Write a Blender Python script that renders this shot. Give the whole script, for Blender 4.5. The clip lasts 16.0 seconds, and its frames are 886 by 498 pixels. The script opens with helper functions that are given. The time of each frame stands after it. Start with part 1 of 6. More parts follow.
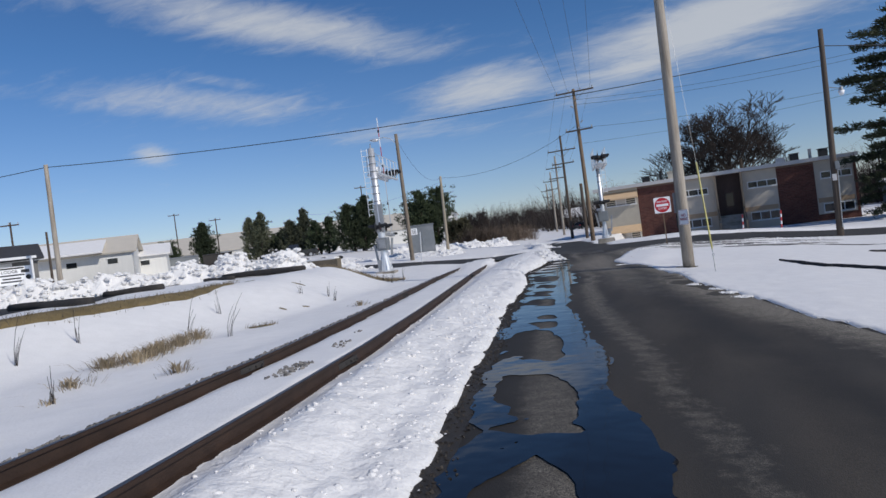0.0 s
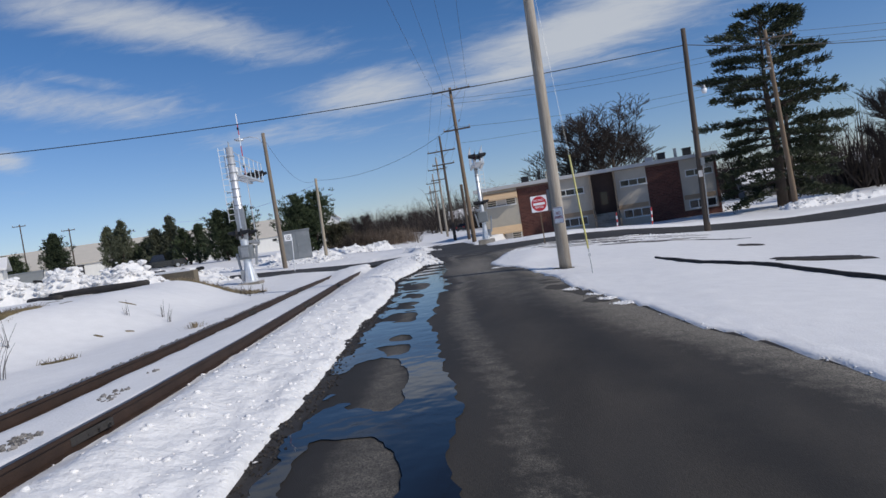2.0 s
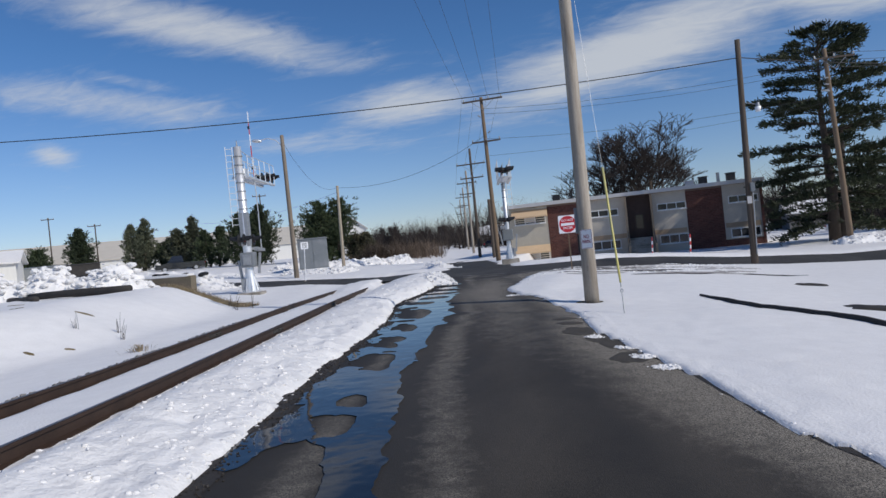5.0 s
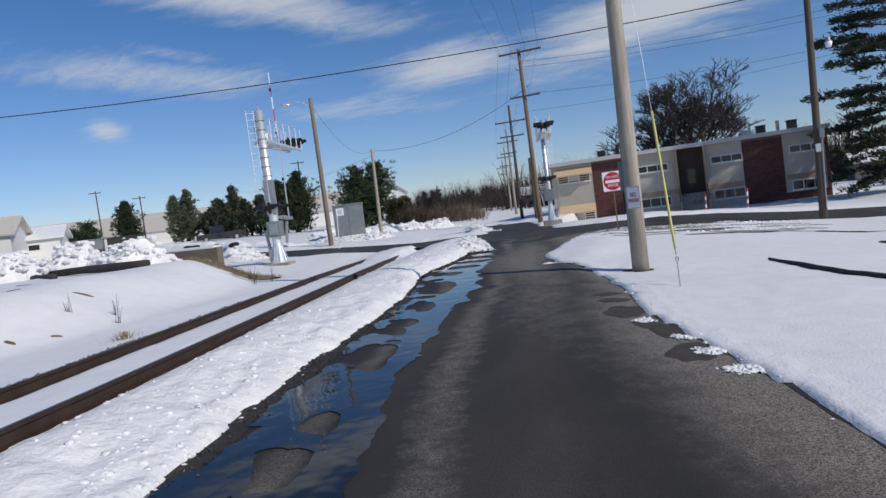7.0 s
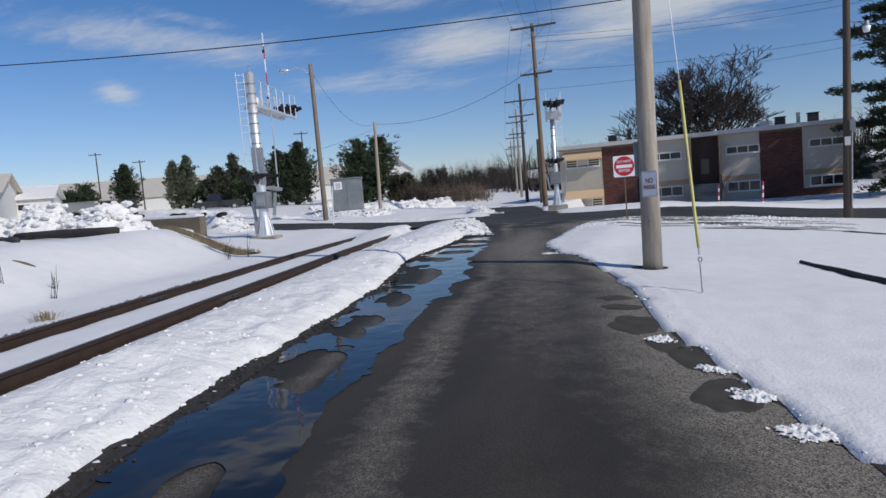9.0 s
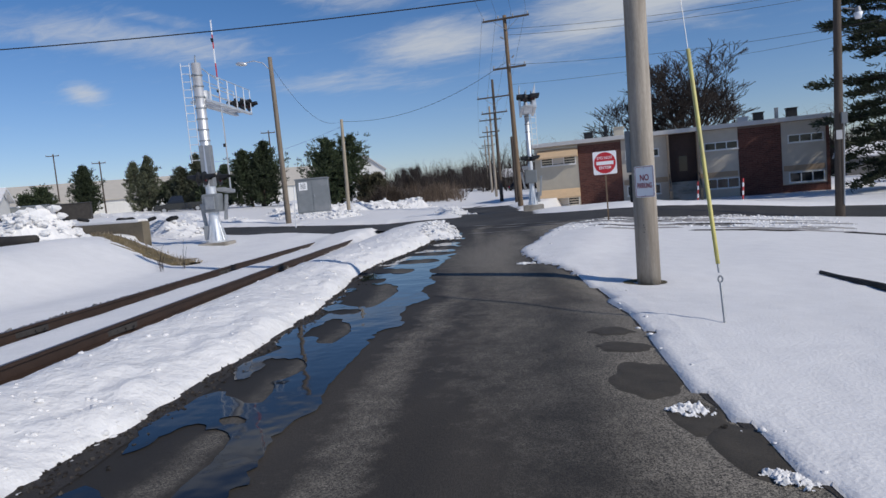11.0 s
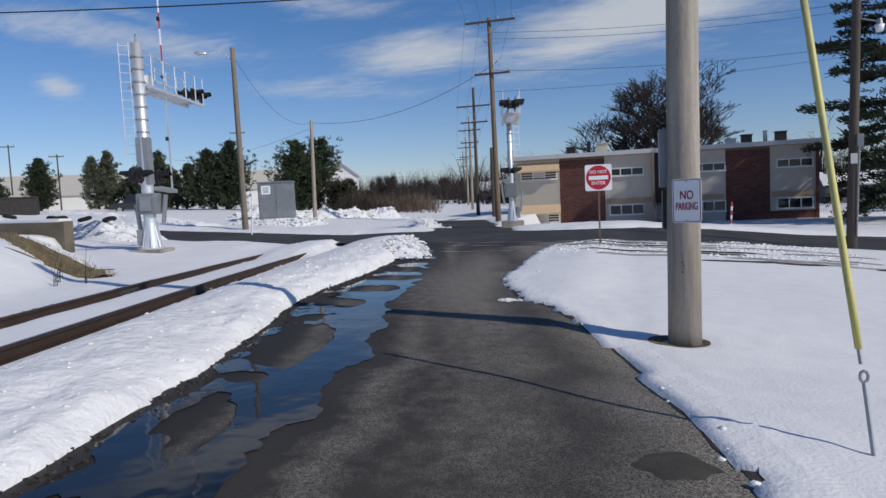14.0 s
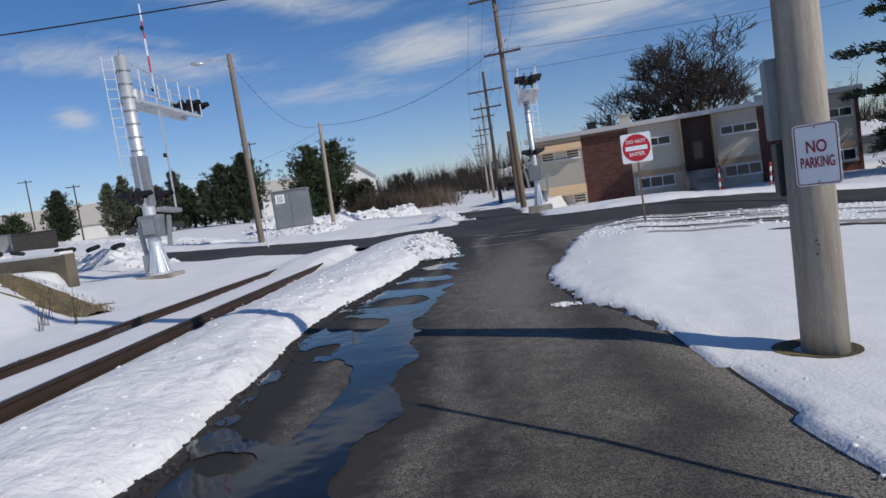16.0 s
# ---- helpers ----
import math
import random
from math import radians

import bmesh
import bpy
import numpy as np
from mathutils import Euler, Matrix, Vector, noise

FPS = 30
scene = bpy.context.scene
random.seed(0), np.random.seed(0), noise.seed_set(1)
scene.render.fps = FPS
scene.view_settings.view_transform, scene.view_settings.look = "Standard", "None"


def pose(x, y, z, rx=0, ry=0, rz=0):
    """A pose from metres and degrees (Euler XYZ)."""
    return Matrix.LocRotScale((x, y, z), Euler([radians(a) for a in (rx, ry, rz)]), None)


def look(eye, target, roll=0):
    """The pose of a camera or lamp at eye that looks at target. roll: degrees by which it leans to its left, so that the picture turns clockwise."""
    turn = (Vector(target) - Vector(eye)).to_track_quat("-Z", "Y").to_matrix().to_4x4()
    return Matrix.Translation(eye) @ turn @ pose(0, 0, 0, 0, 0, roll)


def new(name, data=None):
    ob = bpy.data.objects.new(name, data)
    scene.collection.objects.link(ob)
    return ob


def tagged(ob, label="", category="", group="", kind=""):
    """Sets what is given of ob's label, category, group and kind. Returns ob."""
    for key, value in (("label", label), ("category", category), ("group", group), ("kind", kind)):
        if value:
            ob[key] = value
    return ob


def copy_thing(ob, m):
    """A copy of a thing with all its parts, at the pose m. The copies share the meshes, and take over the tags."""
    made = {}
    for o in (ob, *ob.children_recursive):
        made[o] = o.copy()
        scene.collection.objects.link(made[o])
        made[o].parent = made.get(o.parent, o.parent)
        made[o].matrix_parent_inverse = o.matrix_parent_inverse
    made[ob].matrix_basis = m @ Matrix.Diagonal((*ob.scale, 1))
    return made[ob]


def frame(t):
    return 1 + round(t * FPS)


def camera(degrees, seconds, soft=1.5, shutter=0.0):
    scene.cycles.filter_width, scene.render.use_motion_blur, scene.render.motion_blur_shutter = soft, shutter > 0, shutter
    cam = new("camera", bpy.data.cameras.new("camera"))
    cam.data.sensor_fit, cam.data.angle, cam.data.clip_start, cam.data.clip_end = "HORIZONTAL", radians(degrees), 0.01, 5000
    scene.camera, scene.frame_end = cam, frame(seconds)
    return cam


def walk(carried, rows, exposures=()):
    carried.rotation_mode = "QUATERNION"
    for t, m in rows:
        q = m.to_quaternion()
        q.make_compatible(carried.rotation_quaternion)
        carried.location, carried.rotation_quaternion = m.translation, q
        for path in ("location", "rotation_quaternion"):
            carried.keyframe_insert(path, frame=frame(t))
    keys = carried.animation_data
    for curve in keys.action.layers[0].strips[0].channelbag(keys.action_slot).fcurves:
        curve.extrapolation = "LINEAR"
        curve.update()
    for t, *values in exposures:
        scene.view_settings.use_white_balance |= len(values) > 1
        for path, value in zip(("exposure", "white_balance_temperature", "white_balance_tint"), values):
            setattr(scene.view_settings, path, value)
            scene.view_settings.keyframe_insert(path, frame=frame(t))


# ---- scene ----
cam = camera(68.3, 16.0)
PATH = [
    (0, (2.289, 0.139, 1.647), (1.515, 1.982, 1.622), -7.4),
    (0.2, (2.305, 0.491, 1.638), (1.54, 2.337, 1.743), -5.8),
    (0.5, (2.335, 0.89, 1.609), (1.694, 2.785, 1.589), -7.3),
    (1, (2.337, 1.431, 1.598), (1.722, 3.334, 1.567), -7.3),
    (1.5, (2.352, 2.047, 1.597), (1.838, 3.979, 1.54), -7.6),
    (2, (2.306, 2.416, 1.561), (1.853, 4.363, 1.498), -8.9),
    (2.5, (2.332, 2.928, 1.623), (1.754, 4.841, 1.575), -6.8),
    (3, (2.311, 3.5, 1.59), (1.905, 5.455, 1.476), -10.7),
    (3.5, (2.288, 3.979, 1.607), (1.781, 5.911, 1.505), -7.3),
    (3.7, (2.265, 4.15, 1.602), (1.756, 6.084, 1.603), -7.3),
    (5.8, (2.326, 6.05, 1.59), (1.792, 7.977, 1.574), -4.7),
    (6, (2.372, 6.27, 1.585), (1.856, 8.2, 1.678), -4.4),
    (6.5, (2.291, 6.788, 1.59), (1.893, 8.748, 1.577), -8.6),
    (7, (2.199, 7.2, 1.599), (1.519, 9.078, 1.492), -7.5),
    (7.5, (2.164, 7.525, 1.605), (1.425, 9.383, 1.565), -8.2),
    (8, (2.18, 7.97, 1.56), (1.32, 9.776, 1.527), -8.3),
    (8.5, (2.087, 8.435, 1.55), (1.30, 10.272, 1.459), -4.2),
    (8.7, (2.04, 8.648, 1.55), (1.332, 10.511, 1.379), -4.4),
    (10.8, (1.59, 10.826, 1.558), (0.905, 12.699, 1.406), -5.7),
    (11, (1.565, 11.05, 1.549), (0.936, 12.94, 1.373), -5.2),
    (11.5, (1.47, 11.502, 1.553), (0.87, 13.403, 1.399), -3.7),
    (12, (1.364, 11.965, 1.562), (0.757, 13.87, 1.535), -2.6),
    (12.5, (1.246, 12.431, 1.56), (0.649, 14.34, 1.58), -4.1),
    (13, (1.127, 12.902, 1.546), (0.48, 14.794, 1.534), -1.9),
    (13.5, (0.965, 13.434, 1.558), (0.491, 15.376, 1.507), -4.7),
    (14, (0.844, 13.914, 1.541), (0.292, 15.83, 1.393), -2.7),
    (14.5, (0.621, 14.275, 1.532), (0.095, 16.188, 1.281), -5.9),
    (15, (0.502, 14.794, 1.519), (0.036, 16.725, 1.288), -5.4),
    (15.5, (0.32, 15.224, 1.506), (-0.175, 17.15, 1.295), -4.7),
    (16, (0.237, 15.638, 1.532), (-0.387, 17.531, 1.368), -8.5),
]
walk(cam, [(t, look(eye, target, roll)) for t, eye, target, roll in PATH], [(0.0, -0.76), (3.5, -0.68), (7.0, -0.68), (11.0, -0.73), (15.0, -0.72), (16.0, -0.73)])

# ---- world, sun, exposure ----
SUN_ELEV = radians(37)
SUN_DIR = Vector((0.950 * math.cos(SUN_ELEV), -0.312 * math.cos(SUN_ELEV), math.sin(SUN_ELEV)))


def link(tree, a, b):
    tree.links.new(a, b)


def make_world():
    w = bpy.data.worlds.new("sky")
    scene.world = w
    w.use_nodes = True
    t = w.node_tree
    n = t.nodes
    n.clear()
    out = n.new("ShaderNodeOutputWorld")
    bg = n.new("ShaderNodeBackground")
    sky = n.new("ShaderNodeTexSky")
    sky.sky_type, sky.sun_disc = "NISHITA", False
    sky.sun_elevation = SUN_ELEV
    sky.sun_rotation = math.atan2(SUN_DIR.x, SUN_DIR.y)
    sky.air_density, sky.dust_density, sky.ozone_density = 1.0, 0.05, 1.6
    bg.inputs["Strength"].default_value = 0.126
    co = n.new("ShaderNodeTexCoord")
    sep = n.new("ShaderNodeSeparateXYZ")
    link(t, co.outputs["Generated"], sep.inputs[0])
    up = n.new("ShaderNodeMath")
    up.operation, up.inputs[1].default_value = "ADD", 0.10
    link(t, sep.outputs["Z"], up.inputs[0])
    mx = n.new("ShaderNodeMath")
    mx.operation, mx.inputs[1].default_value = "MAXIMUM", 0.02
    link(t, up.outputs[0], mx.inputs[0])
    flat = n.new("ShaderNodeCombineXYZ")
    for k in range(2):
        d = n.new("ShaderNodeMath")
        d.operation = "DIVIDE"
        link(t, sep.outputs[k], d.inputs[0])
        link(t, mx.outputs[0], d.inputs[1])
        link(t, d.outputs[0], flat.inputs[k])
    mp = n.new("ShaderNodeMapping")
    mp.inputs["Rotation"].default_value = (0, 0, radians(CLOUD_TURN))
    mp.inputs["Scale"].default_value = CLOUD_SCALE
    link(t, flat.outputs[0], mp.inputs[0])
    big = n.new("ShaderNodeTexNoise")
    big.inputs["Scale"].default_value, big.inputs["Detail"].default_value = 1.7, 9.0
    big.inputs["Roughness"].default_value, big.inputs["Distortion"].default_value = 0.6, 0.5
    link(t, mp.outputs[0], big.inputs["Vector"])

    def maths(op, a, b=0.0, c=None):
        m = n.new("ShaderNodeMath")
        m.operation = op
        for k, v in enumerate((a, b, c)):
            if v is None:
                continue
            if isinstance(v, (int, float)):
                m.inputs[k].default_value = v
            else:
                link(t, v, m.inputs[k])
        return m.outputs[0]

    # banks of high cloud: middle direction, and its two half-axes
    total = None
    for mid, a1, a2, weight in CLOUDS:
        rel = n.new("ShaderNodeVectorMath")
        rel.operation = "SUBTRACT"
        link(t, co.outputs["Generated"], rel.inputs[0])
        rel.inputs[1].default_value = mid
        sq = None
        for ax in (a1, a2):
            dot = n.new("ShaderNodeVectorMath")
            dot.operation = "DOT_PRODUCT"
            link(t, rel.outputs[0], dot.inputs[0])
            dot.inputs[1].default_value = ax
            s2 = maths("MULTIPLY", dot.outputs["Value"], dot.outputs["Value"])
            sq = s2 if sq is None else maths("ADD", sq, s2)
        bell = maths("MULTIPLY", maths("POWER", 2.718, maths("MULTIPLY", sq, -0.9)), weight)
        total = bell if total is None else maths("MAXIMUM", total, bell)
    fine = n.new("ShaderNodeTexNoise")
    fine.inputs["Scale"].default_value, fine.inputs["Detail"].default_value = 6.0, 10.0
    fine.inputs["Roughness"].default_value, fine.inputs["Distortion"].default_value = 0.66, 0.9
    link(t, mp.outputs[0], fine.inputs["Vector"])
    wisp = maths("MULTIPLY_ADD", fine.outputs["Fac"], 0.55, maths("MULTIPLY", big.outputs["Fac"], 0.75))
    thick = maths("MULTIPLY_ADD", total, 0.58, maths("MULTIPLY", wisp, 0.68))
    ramp = n.new("ShaderNodeValToRGB")
    ramp.color_ramp.interpolation = "EASE"
    ramp.color_ramp.elements[0].position, ramp.color_ramp.elements[1].position = 0.50, 0.99
    ramp.color_ramp.elements[1].color = (0.82, 0.82, 0.82, 1)
    link(t, thick, ramp.inputs[0])
    # thinner towards the horizon
    fade = n.new("ShaderNodeMapRange")
    fade.inputs["From Min"].default_value, fade.inputs["From Max"].default_value = 0.03, 0.16
    link(t, sep.outputs["Z"], fade.inputs["Value"])
    amount = n.new("ShaderNodeMath")
    amount.operation = "MULTIPLY"
    link(t, ramp.outputs["Color"], amount.inputs[0])
    high = n.new("ShaderNodeMapRange")
    high.inputs["From Min"].default_value, high.inputs["From Max"].default_value = 0.40, 0.62
    high.inputs["To Min"].default_value, high.inputs["To Max"].default_value = 1.0, 0.15
    link(t, sep.outputs["Z"], high.inputs["Value"])
    link(t, maths("MULTIPLY", fade.outputs[0], high.outputs[0]), amount.inputs[1])
    mix = n.new("ShaderNodeMix")
    mix.data_type = "RGBA"
    mix.inputs["B"].default_value = CLOUD_WHITE
    link(t, amount.outputs[0], mix.inputs["Factor"])
    tint = n.new("ShaderNodeMix")
    tint.data_type, tint.blend_type = "RGBA", "MULTIPLY"
    tint.inputs["Factor"].default_value = 1.0
    shade = n.new("ShaderNodeValToRGB")
    ce = shade.color_ramp.elements
    ce[0].position, ce[0].color = 0.0, HORIZON_TINT
    ce[1].position, ce[1].color = 0.75, ZENITH_TINT
    mid = ce.new(0.30)
    mid.color = SKY_TINT
    link(t, sep.outputs["Z"], shade.inputs[0])
    link(t, shade.outputs[0], tint.inputs["B"])
    link(t, sky.outputs[0], tint.inputs["A"])
    link(t, tint.outputs["Result"], mix.inputs["A"])
    link(t, mix.outputs["Result"], bg.inputs["Color"])
    link(t, bg.outputs[0], out.inputs[0])


CLOUD_TURN, CLOUD_SCALE, CLOUD_WHITE = 12, (0.85, 1.7, 1.0), (7.4, 7.7, 8.1, 1)
CLOUDS = [
    ((-0.542, 0.771, 0.334), (3.57, 2.31, -1.03), (13.2, -7.89, 28.11), 0.78),
    ((-0.647, 0.725, 0.238), (4.46, 3.53, -0.74), (8.87, -3.69, 35.85), 0.62),
    ((-0.287, 0.933, 0.215), (8.75, 2.1, 0.22), (0.93, -6.95, 29.02), 0.8),
    ((0.053, 0.965, 0.255), (3.99, -0.89, 0.59), (-3.98, -5.38, 18.91), 0.95),
    ((-0.071, 0.974, 0.214), (8.81, 0.06, 0.34), (-1.42, -9.22, 38.91), 0.8),
    ((0.304, 0.917, 0.259), (8.4, -3.06, -0.95), (0.02, -8.58, 27.87), 0.85),
    ((-0.704, 0.69, 0.169), (20.73, 24.35, -15.92), (25.57, 12.27, 52.05), 0.6),
    ((-0.611, 0.748, 0.26), (10.37, 8.72, -2.64), (26.61, -7.06, 81.32), 0.5),
    ((-0.388, 0.905, 0.173), (6.93, 2.44, -0.07), (3.23, -7.87, 47.11), 0.45),
]
HORIZON_TINT = (0.86, 0.92, 1.20, 1)
ZENITH_TINT = (0.38, 0.66, 1.06, 1)
SKY_TINT = (0.485, 0.80, 1.18, 1)
make_world()
sun = new("sun", bpy.data.lights.new("sun", "SUN"))
sun.data.energy, sun.data.angle, sun.data.color = 5.0, radians(0.53), (1.0, 0.95, 0.87)
sun.matrix_world = look((0, 0, 60), Vector((0, 0, 60)) - SUN_DIR)

# ---- materials ----


def surface(name, color, rough=0.7, metal=0.0, vary=0.25, scale=6.0, fine=60.0, bump=0.15, dist=0.01, second=None, second_at=(0.5, 0.65), coat=0.0, island=0.0, stretch=(1, 1, 1), spec=0.5):
    """A material with colour variation at two scales and a fine relief, in metres of the object."""
    m = bpy.data.materials.new(name)
    m.use_nodes = True
    t = m.node_tree
    n = t.nodes
    b = n["Principled BSDF"]
    co = n.new("ShaderNodeTexCoord")
    mp = n.new("ShaderNodeMapping")
    mp.inputs["Scale"].default_value = stretch
    link(t, co.outputs["Object"], mp.inputs[0])
    large = n.new("ShaderNodeTexNoise")
    large.inputs["Scale"].default_value, large.inputs["Detail"].default_value = scale, 5
    small = n.new("ShaderNodeTexNoise")
    small.inputs["Scale"].default_value, small.inputs["Detail"].default_value = fine, 3
    link(t, mp.outputs[0], large.inputs["Vector"])
    link(t, mp.outputs[0], small.inputs["Vector"])
    addn = n.new("ShaderNodeMath")
    addn.operation = "MULTIPLY_ADD"
    addn.inputs[1].default_value, addn.inputs[2].default_value = 0.5, 0.0
    link(t, small.outputs["Fac"], addn.inputs[0])
    tot = n.new("ShaderNodeMath")
    tot.operation = "MULTIPLY_ADD"
    tot.inputs[1].default_value = 0.5
    link(t, large.outputs["Fac"], tot.inputs[0])
    link(t, addn.outputs[0], tot.inputs[2])
    last = tot.outputs[0]
    if island:
        inf = n.new("ShaderNodeObjectInfo")
        geo = n.new("ShaderNodeNewGeometry")
        s = n.new("ShaderNodeMath")
        s.operation = "ADD"
        link(t, inf.outputs["Random"], s.inputs[0])
        link(t, geo.outputs["Random Per Island"], s.inputs[1])
        q = n.new("ShaderNodeMath")
        q.operation, q.inputs[1].default_value = "MULTIPLY_ADD", island * 0.5
        link(t, s.outputs[0], q.inputs[0])
        link(t, last, q.inputs[2])
        off = n.new("ShaderNodeMath")
        off.operation, off.inputs[1].default_value = "SUBTRACT", island * 0.5
        link(t, q.outputs[0], off.inputs[0])
        last = off.outputs[0]
    ramp = n.new("ShaderNodeValToRGB")
    lo = [max(c * (1 - vary), 0.0) for c in color]
    hi = [min(c * (1 + vary), 0.95) for c in color]
    e = ramp.color_ramp.elements
    e[0].position, e[0].color = 0.3, (*lo, 1)
    e[1].position, e[1].color = 0.7, (*hi, 1)
    link(t, last, ramp.inputs[0])
    col = ramp.outputs[0]
    if second:
        stain = n.new("ShaderNodeTexNoise")
        stain.inputs["Scale"].default_value, stain.inputs["Detail"].default_value = scale * 0.37, 6
        link(t, mp.outputs[0], stain.inputs["Vector"])
        r2 = n.new("ShaderNodeValToRGB")
        r2.color_ramp.elements[0].position, r2.color_ramp.elements[1].position = second_at
        link(t, stain.outputs["Fac"], r2.inputs[0])
        mix = n.new("ShaderNodeMix")
        mix.data_type = "RGBA"
        mix.inputs["B"].default_value = (*second, 1)
        link(t, r2.outputs[0], mix.inputs["Factor"])
        link(t, col, mix.inputs["A"])
        col = mix.outputs["Result"]
    link(t, col, b.inputs["Base Color"])
    b.inputs["Roughness"].default_value, b.inputs["Metallic"].default_value = rough, metal
    b.inputs["Coat Weight"].default_value = coat
    b.inputs["Specular IOR Level"].default_value = spec
    if bump:
        bp = n.new("ShaderNodeBump")
        bp.inputs["Strength"].default_value, bp.inputs["Distance"].default_value = bump, dist
        link(t, last, bp.inputs["Height"])
        link(t, bp.outputs[0], b.inputs["Normal"])
    return m


M_SNOW = surface("snow", (0.81, 0.795, 0.78), 0.55, vary=0.07, scale=3.2, fine=34, bump=0.45, dist=0.03, spec=0.25)
M_SNOW_ROUGH = surface("snow_lumps", (0.80, 0.785, 0.77), 0.6, vary=0.08, scale=7, fine=40, bump=0.7, dist=0.03, spec=0.25)
M_SLUSH = surface("slush", (0.30, 0.28, 0.26), 0.5, vary=0.25, scale=5, fine=40, bump=0.5, dist=0.02)
M_ASPHALT = surface("asphalt", (0.050, 0.047, 0.044), 0.82, vary=0.55, scale=1.1, fine=130, bump=0.7, dist=0.012, second=(0.035, 0.033, 0.031), second_at=(0.45, 0.68), stretch=(1, 0.35, 1), spec=0.35)
M_AGG = surface("asphalt_worn_edge", (0.105, 0.098, 0.088), 0.85, vary=0.75, scale=2.0, fine=75, bump=1.0, dist=0.02, second=(0.05, 0.046, 0.04), second_at=(0.48, 0.62), spec=0.35)
M_WETGRIT = surface("wet_grit", (0.030, 0.025, 0.020), 0.75, vary=0.5, scale=5, fine=60, bump=0.9, dist=0.02)
M_RAIL = surface("rusted_rail_steel", (0.050, 0.029, 0.019), 0.62, 0.35, vary=0.45, scale=4, fine=70, bump=0.3, dist=0.004)
M_RAILTOP = surface("worn_rail_head", (0.10, 0.075, 0.062), 0.38, 0.7, vary=0.3, scale=6, fine=80, bump=0.1, dist=0.002)
M_STONE = surface("ballast_stone", (0.16, 0.15, 0.14), 0.85, vary=0.5, scale=9, fine=40, bump=0.5, island=0.9)
M_GRIT = surface("dark_grit", (0.038, 0.030, 0.023), 0.7, vary=0.5, scale=9, fine=40, bump=0.4, island=0.9)
M_DAMP = surface("damp_asphalt", (0.050, 0.042, 0.031), 0.8, vary=0.5, scale=6, fine=90, bump=0.6, dist=0.01)
M_POLE = surface("weathered_pole_wood", (0.36, 0.315, 0.26), 0.85, vary=0.32, scale=5, fine=50, bump=0.6, dist=0.012, second=(0.25, 0.21, 0.165), stretch=(3.5, 3.5, 0.28))
M_POLE_DARK = surface("dark_pole_wood", (0.085, 0.065, 0.05), 0.85, vary=0.4, scale=5, fine=50, bump=0.6, dist=0.012, stretch=(3.5, 3.5, 0.3))
M_POLE_BROWN = surface("brown_pole_wood", (0.18, 0.125, 0.08), 0.85, vary=0.35, scale=5, fine=50, bump=0.6, dist=0.012, stretch=(3.5, 3.5, 0.3))
M_POLE_TAN = surface("tan_pole_wood", (0.21, 0.17, 0.13), 0.85, vary=0.35, scale=5, fine=50, bump=0.6, dist=0.012, stretch=(3.5, 3.5, 0.3))
M_POLE_PALE = surface("pale_pole_wood", (0.34, 0.29, 0.22), 0.85, vary=0.3, scale=5, fine=50, bump=0.5, dist=0.01, stretch=(3.5, 3.5, 0.3))
M_ALU = surface("aluminium", (0.74, 0.75, 0.76), 0.42, 0.6, vary=0.12, scale=4, fine=60, bump=0.08, dist=0.003)
M_STEEL = surface("galvanised_steel", (0.36, 0.37, 0.38), 0.5, 0.55, vary=0.18, scale=8, fine=60, bump=0.12, dist=0.003)
M_GREYBOX = surface("grey_painted_metal", (0.20, 0.215, 0.225), 0.5, 0.2, vary=0.12, scale=3, fine=40, bump=0.08, dist=0.004, second=(0.26, 0.27, 0.28))
M_BLACK = surface("black_painted_metal", (0.014, 0.014, 0.015), 0.5, vary=0.3, scale=6, fine=60, bump=0.1)
M_CABLE = surface("black_cable", (0.012, 0.012, 0.013), 0.6, vary=0.2, scale=9, fine=60, bump=0.0)
M_WIRE = surface("weathered_wire", (0.05, 0.05, 0.055), 0.6, 0.3, vary=0.2, scale=9, fine=60, bump=0.0)
M_YELLOW = surface("yellow_plastic", (0.60, 0.53, 0.17), 0.5, vary=0.12, scale=5, fine=50, bump=0.1, second=(0.48, 0.43, 0.18))
M_WHITEPAINT = surface("white_sign_paint", (0.88, 0.88, 0.89), 0.4, vary=0.05, scale=7, fine=80, bump=0.03)
M_RED = surface("red_sign_paint", (0.52, 0.018, 0.03), 0.4, vary=0.1, scale=7, fine=80, bump=0.03)
M_DARKRED = surface("dark_red_sign_paint", (0.30, 0.012, 0.03), 0.45, vary=0.1, scale=7, fine=80, bump=0.0)
M_CONCRETE = surface("concrete", (0.33, 0.30, 0.26), 0.9, vary=0.22, scale=3, fine=40, bump=0.4, dist=0.01, second=(0.20, 0.18, 0.15))
M_BRICKJOINT = surface("mortar", (0.17, 0.12, 0.10), 0.95, vary=0.2, scale=6, fine=60, bump=0.3)
M_BRICK = surface("dark_red_brick", (0.125, 0.048, 0.036), 0.9, vary=0.35, scale=6, fine=50, bump=0.4, island=0.5)
M_SIDING = surface("cream_siding", (0.52, 0.47, 0.38), 0.75, vary=0.08, scale=2, fine=30, bump=0.1)
M_PANEL = surface("grey_stucco_panel", (0.50, 0.445, 0.37), 0.85, vary=0.1, scale=2, fine=40, bump=0.25)
M_BAND = surface("tan_spandrel", (0.36, 0.26, 0.17), 0.8, vary=0.15, scale=2, fine=40, bump=0.15)
M_AWNING = surface("tan_awning", (0.62, 0.44, 0.27), 0.7, vary=0.1, scale=3, fine=40, bump=0.1)
